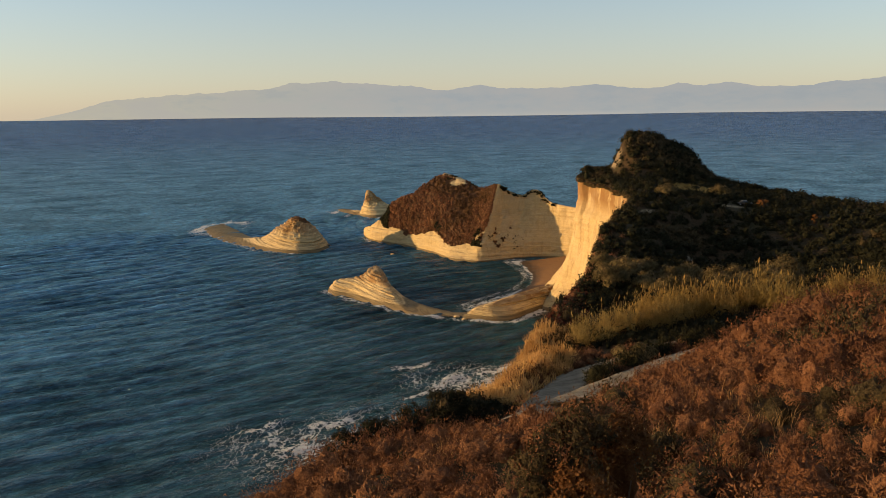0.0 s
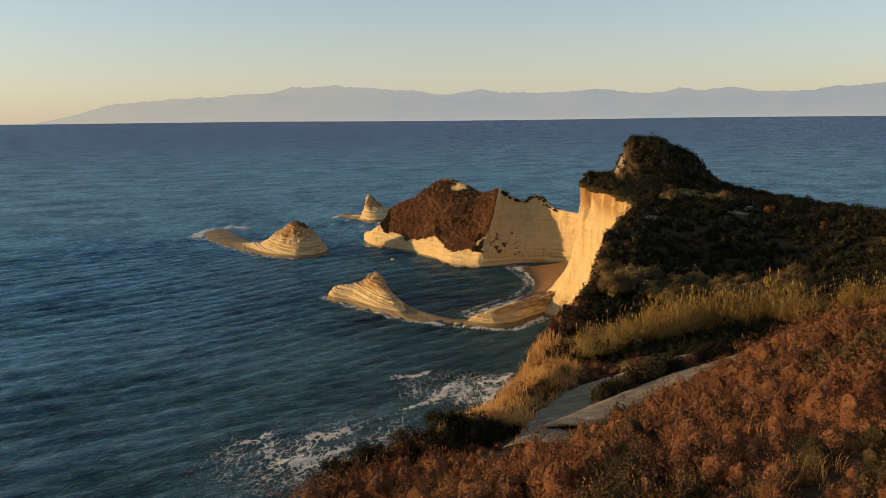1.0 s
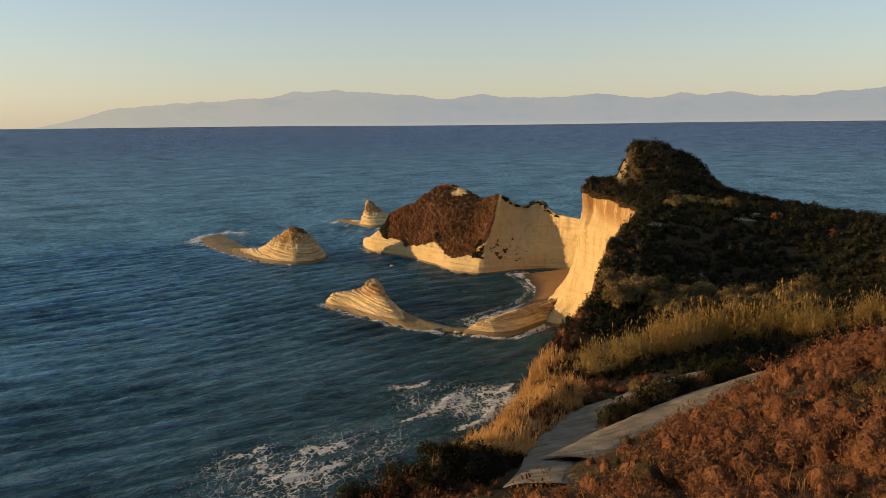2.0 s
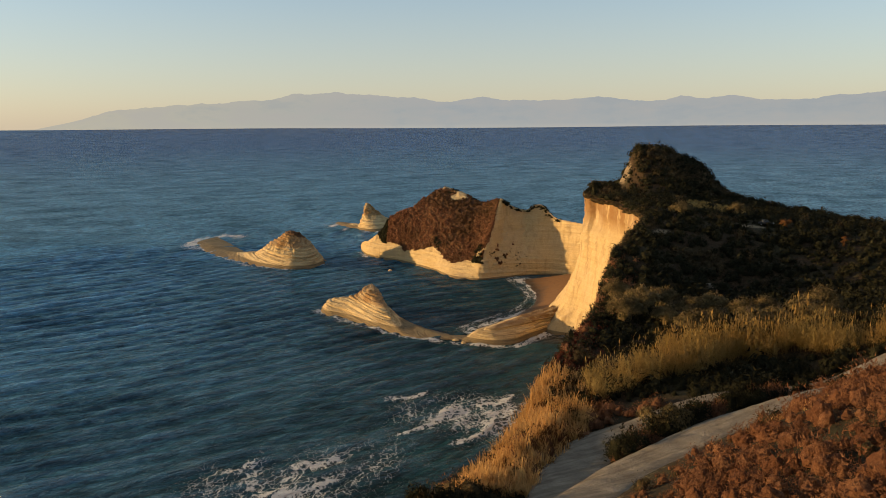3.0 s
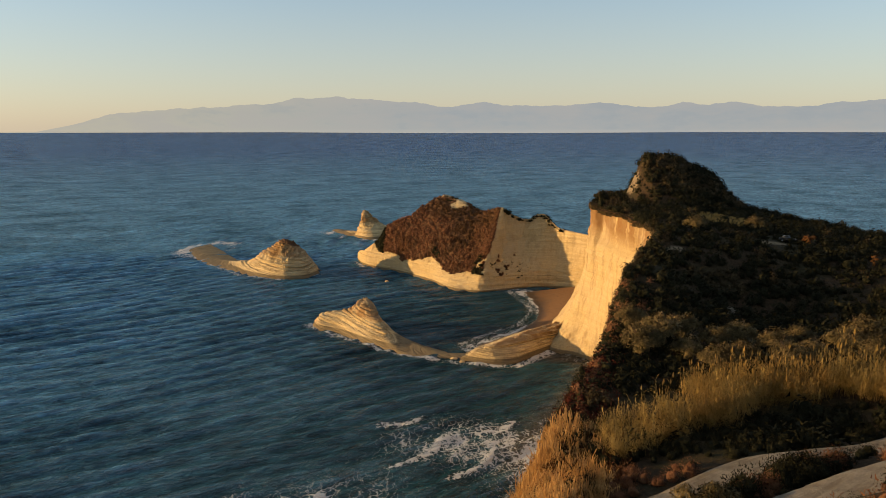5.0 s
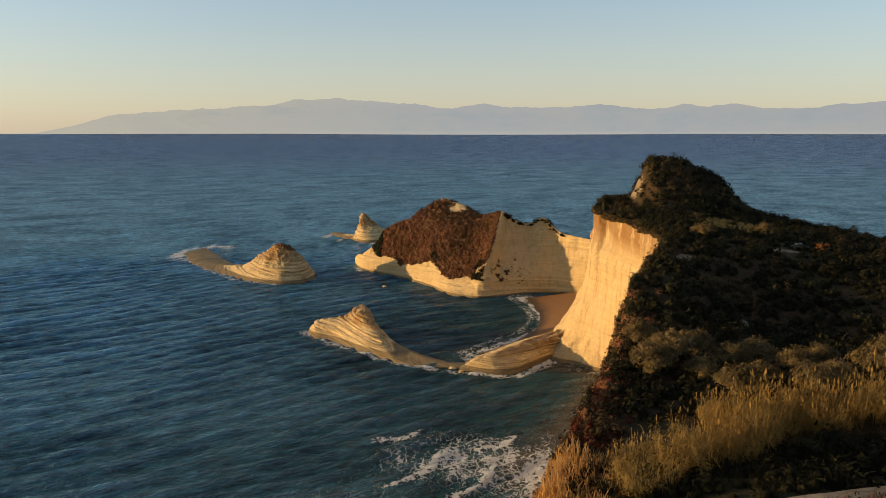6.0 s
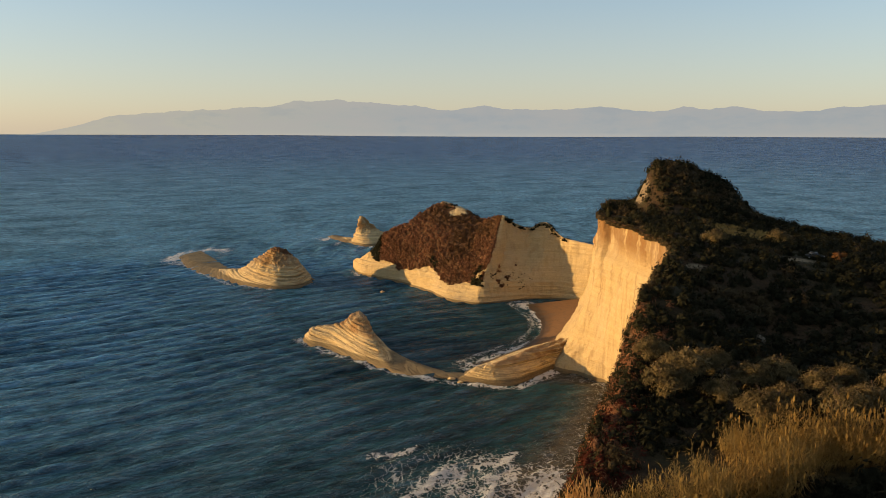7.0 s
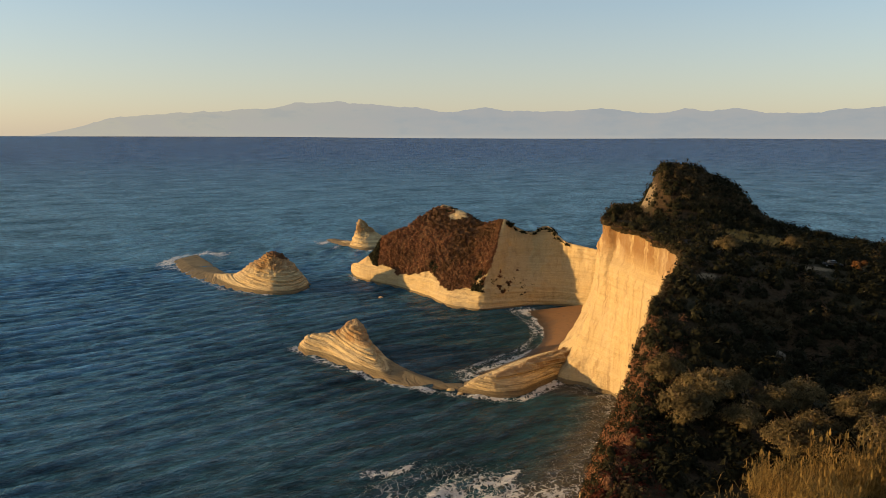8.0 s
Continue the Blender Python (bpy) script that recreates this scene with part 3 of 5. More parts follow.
    tagged(new("promontory", me), "cream marl promontory with a brown scrub slope", "headland", kind="structure")
    out.append((m, soil.reshape(m.shape[:2])))
    # north side, facing the open sea
    line = np.array([(x, y, 0) for x, y in NORTH[1:]], float)
    top = at_ground(line)
    top[:, 2] -= 0.4
    low = line.copy()
    low[:, 1] += 30
    low[:, 0] += np.linspace(60, 0, len(low))
    low[:, 2] = -2
    g = loft([top, low], 120, [24], [0.8])
    m = weather(g, 0.4, 1.2, (0, 0), 0.4, 8.0)
    m[0] = g[0]
    me = mesh_from("north_slope", m.reshape(-1, 3), quads(*m.shape[:2])[:, ::-1], M_ROCK, True, attrs={"soil": np.full(m[..., 0].size, 0.9), "wet": np.zeros(m[..., 0].size)})
    tagged(new("cliff_3", me), "scrub-covered slope down to the open sea", "cliff", kind="structure")
    return out


def islet(name, base, ridge, back, label, n, ledge, tilt, powers=(0.8, 1.3), rows=(60, 24), soil_top=99.0, group=""):
    """A bedded rock in the sea: front waterline, crest, rear waterline."""
    base, ridge, back = (np.array(c, float) for c in (base, ridge, back))
    foot, tail = base.copy(), back.copy()
    foot[:, 2], tail[:, 2] = -2, -2
    foot[:, 1] -= 1
    g = loft([foot, base, ridge, back, tail], n, [2, rows[0], rows[1], 2], [1, powers[0], powers[1], 1])
    m = weather(g, 0.25 * ledge, 0.6, tilt, 0.2, 4.0, 1.7 * ledge)
    m = g + (m - g) * (0.12 + 0.88 * step(0.2, 3.5, g[..., 2]))[..., None]
    top = step(5.0, 11.0, m[..., 2]).reshape(*m.shape[:2], 1)
    m = m + top * normals(g) * (3.6 * fbm(m.reshape(-1, 3) * 0.42, 5, 0.6)).reshape(*m.shape[:2], 1)
    x, y, z = m.reshape(-1, 3).T
    soil = step(soil_top - 2, soil_top + 2, z + 5 * fbm(np.stack([x, y, z], 1) * 0.2, 3)) * 0.75
    me = mesh_from(name, m.reshape(-1, 3), quads(*m.shape[:2]), M_ISLET, False, attrs={"soil": soil, "wet": 0.95 * step(1.9, 0.7, z) + 0.15 * step(3.0, 1.6, z), "stain": 0.95 * step(0.45, 0.62, z / max(z.max(), 9.0) + 0.25 * fbm(np.stack([x, y, z], 1) * 0.25, 3))})
    tagged(new(name, me), label, "rock", group)
    return m


def build_sea(shores):
    grow = np.cumsum(2.0 * 1.16 ** np.arange(42))
    grow = grow[grow < 4600]
    xs = np.concatenate([-260 - grow[::-1], np.arange(-260, 60, 1.3), 60 + grow])
    ys = np.concatenate([110 - grow[::-1][20:], np.arange(110, 440, 1.3), 440 + grow])
    x, y = np.meshgrid(xs, ys)
    x, y = x.ravel(), y.ravel()
    r = np.hypot(x, y)
    far = r > 4720
    k = np.where(far, 4720 / r, 1.0)
    x, y, r = x * k, y * k, np.minimum(r, 4720)
    calm = step(900, 400, r)
    z = np.zeros_like(x)
    for amp, length, way, ph, drift in ((0.40, 11.5, -0.95, 0.3, 11.0), (0.34, 7.9, -0.72, 1.7, 9.0), (0.22, 5.4, -1.22, 0.9, 6.0), (0.24, 17.0, -1.1, 2.2, 14.0), (0.13, 3.9, -0.55, 0.1, 4.0)):
        wob = drift * fbm(np.stack([x * 0.013 + ph, y * 0.013, np.full_like(x, ph)], 1), 3)
        s = (x * math.cos(way) + y * math.sin(way) + wob * 2) * 2 * math.pi / length + ph
        sets = np.clip(0.55 + 1.7 * fbm(np.stack([x * 0.018 - ph, y * 0.018, np.full_like(x, 3 * ph)], 1), 2), 0.1, 1.3)
        z += amp * sets * (1 - np.abs(np.sin(s / 2)) * 2 + 0.3 * np.sin(s))
    z *= calm
    # wave height, used to paint the swell's light and dark
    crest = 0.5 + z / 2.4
    # the sheet lifts to the seen horizon, standing in for the strait beyond it
    z += 58 * (np.maximum(r - 1000, 0) / 3720) ** 2
    swash = off_line(SWASH, x, y)
    z = np.where(r < 900, z * (1 - 0.85 * np.exp(-(swash / 16) ** 2)), z)
    coast = np.array(COAST_BASE)[:, :2]
    d_near = off_line(coast, x, y)
    d_bay = off_line(BAY_BASE[4:], x, y)
    d_rock = np.full_like(x, 1e9)
    for line in shores:
        d_rock = np.minimum(d_rock, off_line(line, x, y))
    n1 = fbm(np.stack([x * 0.05, y * 0.05, x * 0], 1), 3)
    foam = 0.9 * np.exp(-(d_near / (9 + 14 * n1)) ** 2) * step(214, 198, y) + 1.2 * np.exp(-(d_rock / (1.6 + 2.0 * n1)) ** 2)
    foam += 0.8 * np.exp(-((x + 44) / 17) ** 2 - ((y - 152) / 13) ** 2) + 1.15 * np.exp(-((x + 1) / 17) ** 2 - ((y - 194) / 11) ** 2) + 0.6 * np.exp(-((x + 26) / 9) ** 2 - ((y - 168) / 9) ** 2)
    ring = np.hypot((x + 178) / 15, (y - 467) / 24)
    foam += 1.3 * np.exp(-((ring - 1.05) / 0.28) ** 2) * step(-160, -172, x) + 0.45 * np.exp(-((x + 117) / 9) ** 2 - ((y - 545) / 10) ** 2)
    foam += 0.35 * np.exp(-(d_bay / 9) ** 2) * step(195, 208, y)
    foam += 2.2 * np.exp(-((swash - 0.5) / 1.8) ** 2) + 0.7 * np.exp(-((swash - 5.5) / 1.6) ** 2)
    # a few breaking crests
    surf = np.zeros_like(x)
    for ax, ay, bx, by in ((-26, 203, -16, 209), (-58, 160, -52, 165), (-40, 164, -34, 168), (-20, 180, -8, 196), (-6, 176, 4, 190), (0, 200, 9, 207), (-44, 150, -30, 160)):
        d = off_line([(ax, ay), ((ax + bx) / 2 + 1.5, (ay + by) / 2 - 1.5), (bx, by)], x, y)
        surf += 0.4 * np.exp(-(d / (0.7 + 1.2 * n1)) ** 2)
        z += 0.35 * np.exp(-(d / 1.6) ** 2)
    shallow = 0.95 * np.exp(-(d_bay / 13) ** 2) + 0.5 * np.exp(-(d_near / 45) ** 2) + 0.3 * np.exp(-(swash / 7) ** 2) + 0.35 * np.exp(-(d_rock / 9) ** 2)
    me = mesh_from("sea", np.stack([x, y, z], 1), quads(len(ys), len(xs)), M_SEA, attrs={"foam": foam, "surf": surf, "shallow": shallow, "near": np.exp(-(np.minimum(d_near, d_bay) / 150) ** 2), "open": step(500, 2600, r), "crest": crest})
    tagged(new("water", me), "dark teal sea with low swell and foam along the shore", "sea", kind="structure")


def build_mountains():
    """The long range across the water, its crest falling away to the west."""
    az = np.radians(np.linspace(-37, 46, 460))
    rows = []
    p = np.stack([az * 28, az * 0, az * 0], 1)
    skyline = ((-37, 0), (-33.5, 3), (-30.7, 55), (-28.4, 112), (-24.1, 148), (-20.8, 162), (-16.9, 184), (-15.6, 222), (-11.5, 233), (-7.5, 201), (-5.6, 203), (-4.2, 170), (-2.8, 163), (-0.1, 206),
               (1.8, 173), (6.3, 177), (8.9, 192), (12.8, 154), (14.1, 162), (15.3, 190), (17, 171), (19, 186), (20.9, 157), (23.5, 155), (25.7, 171), (28, 188), (33, 215), (46, 190))
    crest = np.interp(np.degrees(az), *zip(*skyline))
    crest += (26 * fbm(p * 2.2 + 5, 5, 0.6) + 8 * fbm(p * 9 + 9, 3, 0.6)) * step(radians(-34), radians(-27), az)
    for k, (rad, f) in enumerate(((4690, -0.25), (4695, 0.0), (4730, 0.35), (4780, 0.7), (4840, 1.0), (4870, 0.6))):
        jag = 1 + (0.0 if k < 2 else 0.08) * fbm(np.stack([az * 60, az * 0 + k, az * 0], 1), 3) * (k < 4)
        rows.append(np.stack([rad * np.sin(az), rad * np.cos(az), 58 + crest * f * jag], 1))
    g = np.array(rows)
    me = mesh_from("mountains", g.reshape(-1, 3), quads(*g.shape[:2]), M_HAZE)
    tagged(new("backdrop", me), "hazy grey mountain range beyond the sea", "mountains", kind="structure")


SWASH = [(19, 357), (24, 342), (27, 327), (25.5, 311), (19, 297), (9.5, 286), (-2, 272)]


def build_beach():
    water = [(x - 6, y - 2, -0.75) for x, y in SWASH]
    back = [(48, 361, 2.6), (44, 346, 2.6), (38.5, 331, 2.4), (34, 314, 2.2), (29, 299, 2.0), (22, 282, 1.8), (8, 274, 1.6)]
    g = loft([water, back], 120, [16], [1.0])
    p = g.reshape(-1, 3)
    p[:, 2] += 0.25 * fbm(p * 0.3, 3)
    me = mesh_from("beach", p, quads(*g.shape[:2]), M_SAND)
    tagged(new("beach", me), "small crescent of wet orange sand under the cliffs", "beach", kind="structure")


def build_track(name, line, width, label, flare=0.0):
    t = np.gradient(line, axis=0)
    t /= np.linalg.norm(t, axis=1, keepdims=True)
    side = np.stack([-t[:, 1], t[:, 0]], 1)
    g = []
    for k, v in enumerate(np.linspace(-1, 1, 9)):
        w = (width + flare * np.exp(-((np.arange(len(line)) - 34) / 20.0) ** 2)) / 2 * (1 + 0.35 * fbm(np.stack([np.arange(len(line)) * 0.12, np.full(len(line), 3.0 * v), np.zeros(len(line))], 1), 3))
        q = line + side * (v * w)[:, None]
        z = ground_height(line[:, 0], line[:, 1]) * 0.6 + ground_height(q[:, 0], q[:, 1]) * 0.4
        z += 0.12 - 0.35 * abs(v) ** 4 + 0.12 * fbm(np.stack([q[:, 0], q[:, 1], z * 0], 1) * 0.8, 3)
        g.append(np.column_stack([q, z]))
    g = np.array(g)
    me = mesh_from(name, g.reshape(-1, 3), quads(*g.shape[:2]), M_GRAVEL)
    tagged(new(name, me), label, "track", kind="structure")


build_ground()
m_bay, m_coast, (m_prom, prom_soil) = build_coast()
islet("sea_rock", [(-190, 462, 0), (-169, 428, 0), (-148, 408, 0), (-124, 388, 0), (-108, 380.5, 0), (-99, 380.5, 0), (-92, 385, 0), (-88.5, 396, 0)],
      [(-189, 470, 0.45), (-172, 446, 0.7), (-152, 424, 1.0), (-131, 405, 4.8), (-117, 399.5, 13.8), (-107, 397, 18.0), (-98, 397, 13.0), (-90, 398, 1.0)],
      [(-186, 486, 0), (-170, 464, 0), (-146, 430.5, 0), (-129, 420, 0), (-115, 413, 0), (-104, 412, 0), (-94, 408, 0), (-88.5, 401, 0)],
      "bedded cream marl islet with a low wave-cut tail", 330, 0.6, (0.07, -0.05), (0.65, 1.3), rows=(76, 22), soil_top=15.0, group="sea rocks")
islet("sea_rock", [(-67.5, 297, 0), (-64, 290.5, 0), (-55, 285.5, 0), (-43, 275, 0), (-34, 268.3, 0), (-26, 262, 0), (-14, 259, 0), (-4, 258, 0)],
      [(-66, 297, 2.0), (-61.6, 296, 5.6), (-52, 296, 7.6), (-45.4, 295, 11.0), (-42, 292.5, 8.8), (-34.8, 283, 2.0), (-16, 264, 0.6), (-4, 260, 0.3)],
      [(-66, 299.5, 0), (-60, 303, 0), (-51, 303, 0), (-41.5, 298, 0), (-37, 291, 0), (-26, 277, 0), (-14, 266.5, 0), (-3, 263, 0)],
      "cream layered wedge of rock with a sloping tail", 280, 0.55, (0.10, -0.05), (0.55, 1.3), rows=(76, 22), soil_top=99, group="sea rocks")
islet("sea_rock", [(-117, 556, 0), (-110, 543, 0), (-103, 534, 0), (-95, 526, 0), (-90, 520, 0), (-83, 514, 0), (-76, 514, 0), (-68, 520, 0)],
      [(-114, 557, 0.6), (-107, 546, 1.2), (-98, 538, 2.2), (-91, 534, 3.6), (-87.4, 532.5, 18.6), (-82, 531, 15.2), (-76, 529, 11.0), (-67, 527, 6.0)],
      [(-112, 562, 0), (-104, 555, 0), (-97, 549, 0), (-92, 547, 0), (-88, 546, 0), (-82, 544, 0), (-75, 540, 0), (-64, 534, 0)],
      "pointed cream marl rock on a flat ledge", 210, 0.6, (0.07, -0.05), rows=(70, 22), group="sea rocks")
islet("sea_rock", [(-7, 257.5, 0), (-1.5, 255, 0), (5, 253, 0), (11.2, 254, 0), (16.7, 260, 0), (22, 266.5, 0), (28, 273, 0)],
      [(-5, 258.5, 1.2), (-1.2, 257.5, 4.0), (5, 258.5, 5.3), (12.6, 266, 5.6), (18.2, 271, 6.3), (24, 275.5, 6.6), (31, 281, 7.6)],
      [(-5, 265, 0), (0, 272, 0), (5, 277, 0.5), (11, 284, 0.8), (18, 290, 1.2), (25, 294, 1.6), (33, 298, 1.8)],
      "banded cream rock ledge running out from the cliff", 220, 0.5, (0.03, -0.02), (0.5, 1.0), rows=(80, 24), group="sea rocks")
build_beach()
build_sea([[(-190, 460), (-162, 421), (-130, 388), (-106, 379), (-88, 392)], [(-69, 297), (-57, 285), (-31, 264), (-12, 255.5), (5.5, 252), (12, 251.5), (17, 257), (24, 267)],
           [(-118, 547), (-101, 526), (-80, 511), (-70, 518)], [(-75, 431), (-68, 416)]])
build_mountains()
build_track("track_1", track_a, 4.4, "pale gravel track along the cliff edge", 2.4)
build_track("track_2", track_b, 5.4, "pale rutted gravel track below the hillside")


# ---------------------------------------------------------------- plants
def leaf_blades(centers, outward, size, seed, slim=0.42, flop=0.55, rise=0.0):
    """One small pointed blade at every centre, facing mostly outward; rise turns its tip out and up, as on heath twigs."""
    r = np.random.default_rng(seed)
    n = len(centers)
    nor = outward + flop * r.normal(size=(n, 3))
    nor /= np.linalg.norm(nor, axis=1, keepdims=True)
    a = np.cross(nor, r.normal(size=(n, 3)))
    a /= np.linalg.norm(a, axis=1, keepdims=True)
    a += rise * (outward * 0.7 + np.array([0, 0, 0.9]))
    a /= np.linalg.norm(a, axis=1, keepdims=True)
    b = np.cross(nor, a)
    b /= np.maximum(np.linalg.norm(b, axis=1, keepdims=True), 1e-6)
    s = size * r.uniform(0.6, 1.4, (n, 1))
    return np.stack([centers - a * s * 0.6 - b * s * slim, centers - a * s * 0.5 + b * s * slim, centers + a * s * 1.1 + nor * s * 0.35], 1)


def crown_leaves(n, width, height, lumps, size, seed, core=0.5, flop=0.25):
    """Leaves over a heap of uneven lumps round a low heart, within a dome of that width and height; base at the origin."""
    r = np.random.default_rng(seed)
    ang = r.uniform(0, 2 * np.pi, lumps)
    rad = np.sqrt(r.uniform(0, 1, lumps)) * 0.78
    c = np.stack([np.cos(ang) * rad * width / 2, np.sin(ang) * rad * width / 2, height * (0.25 + 0.5 * (1 - rad) * r.uniform(0.5, 1.2, lumps))], 1)
    rr = r.uniform(0.10, 0.24, lumps) * min(width, height * 1.4)
    rings = []
    for up, wide in ((0.0, 0.9), (0.45, 0.85), (0.85, 0.4)):
        rings.append([np.array([math.cos(t * math.pi / 3 + up) * width / 2 * core * wide * r.uniform(0.75, 1.2), math.sin(t * math.pi / 3 + up) * width / 2 * core * wide * r.uniform(0.75, 1.2), height * core * up]) for t in range(6)])
    heart = []
    for lo, hi in zip(rings[:-1], rings[1:]):
        for t in range(6):
            heart += [[lo[t], lo[(t + 1) % 6], hi[t]], [lo[(t + 1) % 6], hi[(t + 1) % 6], hi[t]]]
    p = rings[-1]
    heart += [[p[0], p[k], p[k + 1]] for k in range(1, 5)]
    k = r.integers(0, lumps, n)
    d = r.normal(size=(n, 3))
    d[:, 2] = np.abs(d[:, 2]) * 1.0 - 0.25
    d /= np.linalg.norm(d, axis=1, keepdims=True)
    p = c[k] + d * (rr[k] * r.uniform(0.62, 1.12, n))[:, None]
    p[:, 2] = np.maximum(p[:, 2], 0.03 * height)
    return np.concatenate([np.array(heart), leaf_blades(p, d, size, seed + 1, 0.42, flop)])


def bush_leaves(n, width, height, lumps, size, seed, flop=0.22, slim=0.42, rise=0.0):
    """A rounded, lumpy body of foliage with loose leaves standing off it; base at the origin."""
    r = np.random.default_rng(seed)
    tip = r.normal(size=(lumps, 3))
    tip[:, 2] = np.abs(tip[:, 2]) * 0.8
    tip /= np.linalg.norm(tip, axis=1, keepdims=True)
    reach = r.uniform(0.65, 1.0, lumps)
    def out(d):
        near = np.exp(9 * (d @ tip.T - 1)) * reach
        return 0.62 + 0.42 * near.max(1)
    scale = np.array([width / 2, width / 2, height])
    seg = 9 if n > 100 else 6
    levels = (-0.1, 0.25, 0.6, 0.95, 1.3) if n > 100 else (-0.1, 0.5, 1.1)
    rings = []
    for q, el in enumerate(levels):
        az = (np.arange(seg) + 0.5 * (q % 2) + r.uniform(-0.25, 0.25, seg)) * 2 * np.pi / seg
        d = np.stack([np.cos(az) * math.cos(el), np.sin(az) * math.cos(el), np.full(seg, math.sin(el))], 1)
        rings.append(d * (out(d) * r.uniform(0.52, 0.68, seg))[:, None] * scale)
    body = []
    for lo, hi in zip(rings[:-1], rings[1:]):
        for t in range(seg):
            body += [[lo[t], lo[(t + 1) % seg], hi[t]], [lo[(t + 1) % seg], hi[(t + 1) % seg], hi[t]]]
    p = rings[-1]
    body += [[p[0], p[k], p[k + 1]] for k in range(1, seg - 1)]
    d = r.normal(size=(n, 3))
    d[:, 2] = np.abs(d[:, 2]) * 0.9 - 0.1
    d /= np.linalg.norm(d, axis=1, keepdims=True)
    p = d * (out(d) * r.uniform(0.66, 1.14, n))[:, None] * scale
    p[:, 2] = np.maximum(p[:, 2], 0.03 * height)
    return np.concatenate([np.array(body), leaf_blades(p, d, size, seed + 1, slim, flop, rise)])


def tuft_blades(n, width, height, seed, lean=0.35, thick=0.03):
    """Arching grass blades from one root: two joined strips each."""
    r = np.random.default_rng(seed)
    root = np.column_stack([r.normal(0, width / 5, (n, 2)), np.zeros(n)])
    ang = r.uniform(0, 2 * np.pi, n)
    out = np.stack([np.cos(ang), np.sin(ang), np.zeros(n)], 1) * (lean * height * r.uniform(0.2, 1.2, n))[:, None]
    h = height * r.uniform(0.6, 1.1, n)[:, None] * np.array([0, 0, 1.0])
    side = np.stack([-np.sin(ang), np.cos(ang), np.zeros(n)], 1) * thick
    mid, tip = root + out * 0.35 + h * 0.6, root + out + h * 0.95
    q1 = np.stack([root - side, root + side, mid + side, mid - side], 1)
    q2 = np.stack([mid - side, mid + side, tip + side * 0.25, tip - side * 0.25], 1)
    return np.concatenate([q1, q2])


def bake(templates, places, scales, seed, squash=(0.8, 1.2), mound=0.0):
    """Faces of many plants set down at their places, each turned and sized. mound: how far the foliage is shaded as one rounded body."""
    r = np.random.default_rng(seed)
    out = []
    pick = r.integers(0, len(templates), len(places))
    for t, tpl in enumerate(templates):
        idx = np.flatnonzero(pick == t)
        if not len(idx):
            continue
        tpl = outward(tpl) if mound else tpl
        a = r.uniform(0, 2 * np.pi, len(idx))
        sc = scales[idx]
        sz = sc * r.uniform(*squash, len(idx))
        ca, sa = np.cos(a)[:, None, None], np.sin(a)[:, None, None]
        def turned(q):
            return q[None, ..., 0] * ca - q[None, ..., 1] * sa, q[None, ..., 0] * sa + q[None, ..., 1] * ca, q[None, ..., 2] + 0 * ca
        x, y, z = turned(tpl)
        k, kz = sc[:, None, None], sz[:, None, None]
        cols = [x * k + places[idx, 0][:, None, None], y * k + places[idx, 1][:, None, None], z * kz + places[idx, 2][:, None, None]]
        if mound:
            cols += turned(rounded(tpl, mound))
        out.append(np.stack(cols, -1).reshape(-1, tpl.shape[1], len(cols)))
    return np.concatenate(out)


def body_normals(q):
    wide, tall = np.abs(q[..., :2]).max(), q[..., 2].max()
    n = np.stack([q[..., 0] / wide ** 2, q[..., 1] / wide ** 2, (q[..., 2] - 0.1 * tall) / tall ** 2], -1)
    return n / np.maximum(np.linalg.norm(n, axis=-1, keepdims=True), 1e-6)


def outward(q):
    """The same triangles, all wound so that they face away from the plant's heart."""
    own = np.cross(q[:, 1] - q[:, 0], q[:, 2] - q[:, 0])
    back = (own * body_normals(q).mean(1)).sum(1) < 0
    return np.where(back[:, None, None], q[:, ::-1], q)


def rounded(q, share):
    """Shading normals of foliage: partly each face's own, partly those of the rounded body that it covers."""
    own = np.cross(q[:, 1] - q[:, 0], q[:, 2] - q[:, 0])
    own /= np.maximum(np.linalg.norm(own, axis=1, keepdims=True), 1e-9)
    n = body_normals(q) * share + own[:, None] * (1 - share)
    return n / np.maximum(np.linalg.norm(n, axis=-1, keepdims=True), 1e-6)


def mounded(q, share=0.6):
    q = outward(q)
    return np.concatenate([q, rounded(q, share)], -1)


def quad_mesh(name, q, mat):
    v = q.reshape(-1, q.shape[-1])
    me = mesh_from(name, v[:, :3], np.arange(len(v)).reshape(-1, q.shape[1]), mat, False)
    if v.shape[1] == 6:
        me.polygons.foreach_set("use_smooth", np.ones(len(me.polygons), bool))
        me.attributes.new("custom_normal", "FLOAT_VECTOR", "POINT").data.foreach_set("vector", np.ascontiguousarray(v[:, 3:], np.float32).ravel())
    return me


def stuff(name, q, mat, label, category):
    return tagged(new(name, quad_mesh(name, q, mat)), label, category, kind="stuff")


def scatter(n, x0, x1, y0, y1, keep, seed, sink=0.1):
    r = np.random.default_rng(seed)
    x, y = r.uniform(x0, x1, n), r.uniform(y0, y1, n)
    ok = inside(PLATEAU, x, y) & keep(x, y)
    x, y = x[ok], y[ok]
    return np.column_stack([x, y, ground_height(x, y) - sink])


REED_LINE = [(11, 106), (16, 111), (24, 117), (34, 121), (45, 120.5), (56, 115), (68, 114), (84, 122)]
reed_line = spline(REED_LINE, 60)


def off_tracks(x, y):
    return np.minimum(off_line(track_a, x, y), off_line(track_b, x, y))


def patches(x, y, scale, seed):
    return fbm(np.stack([x * scale, y * scale, np.full_like(x, seed * 7.7)], 1), 3)


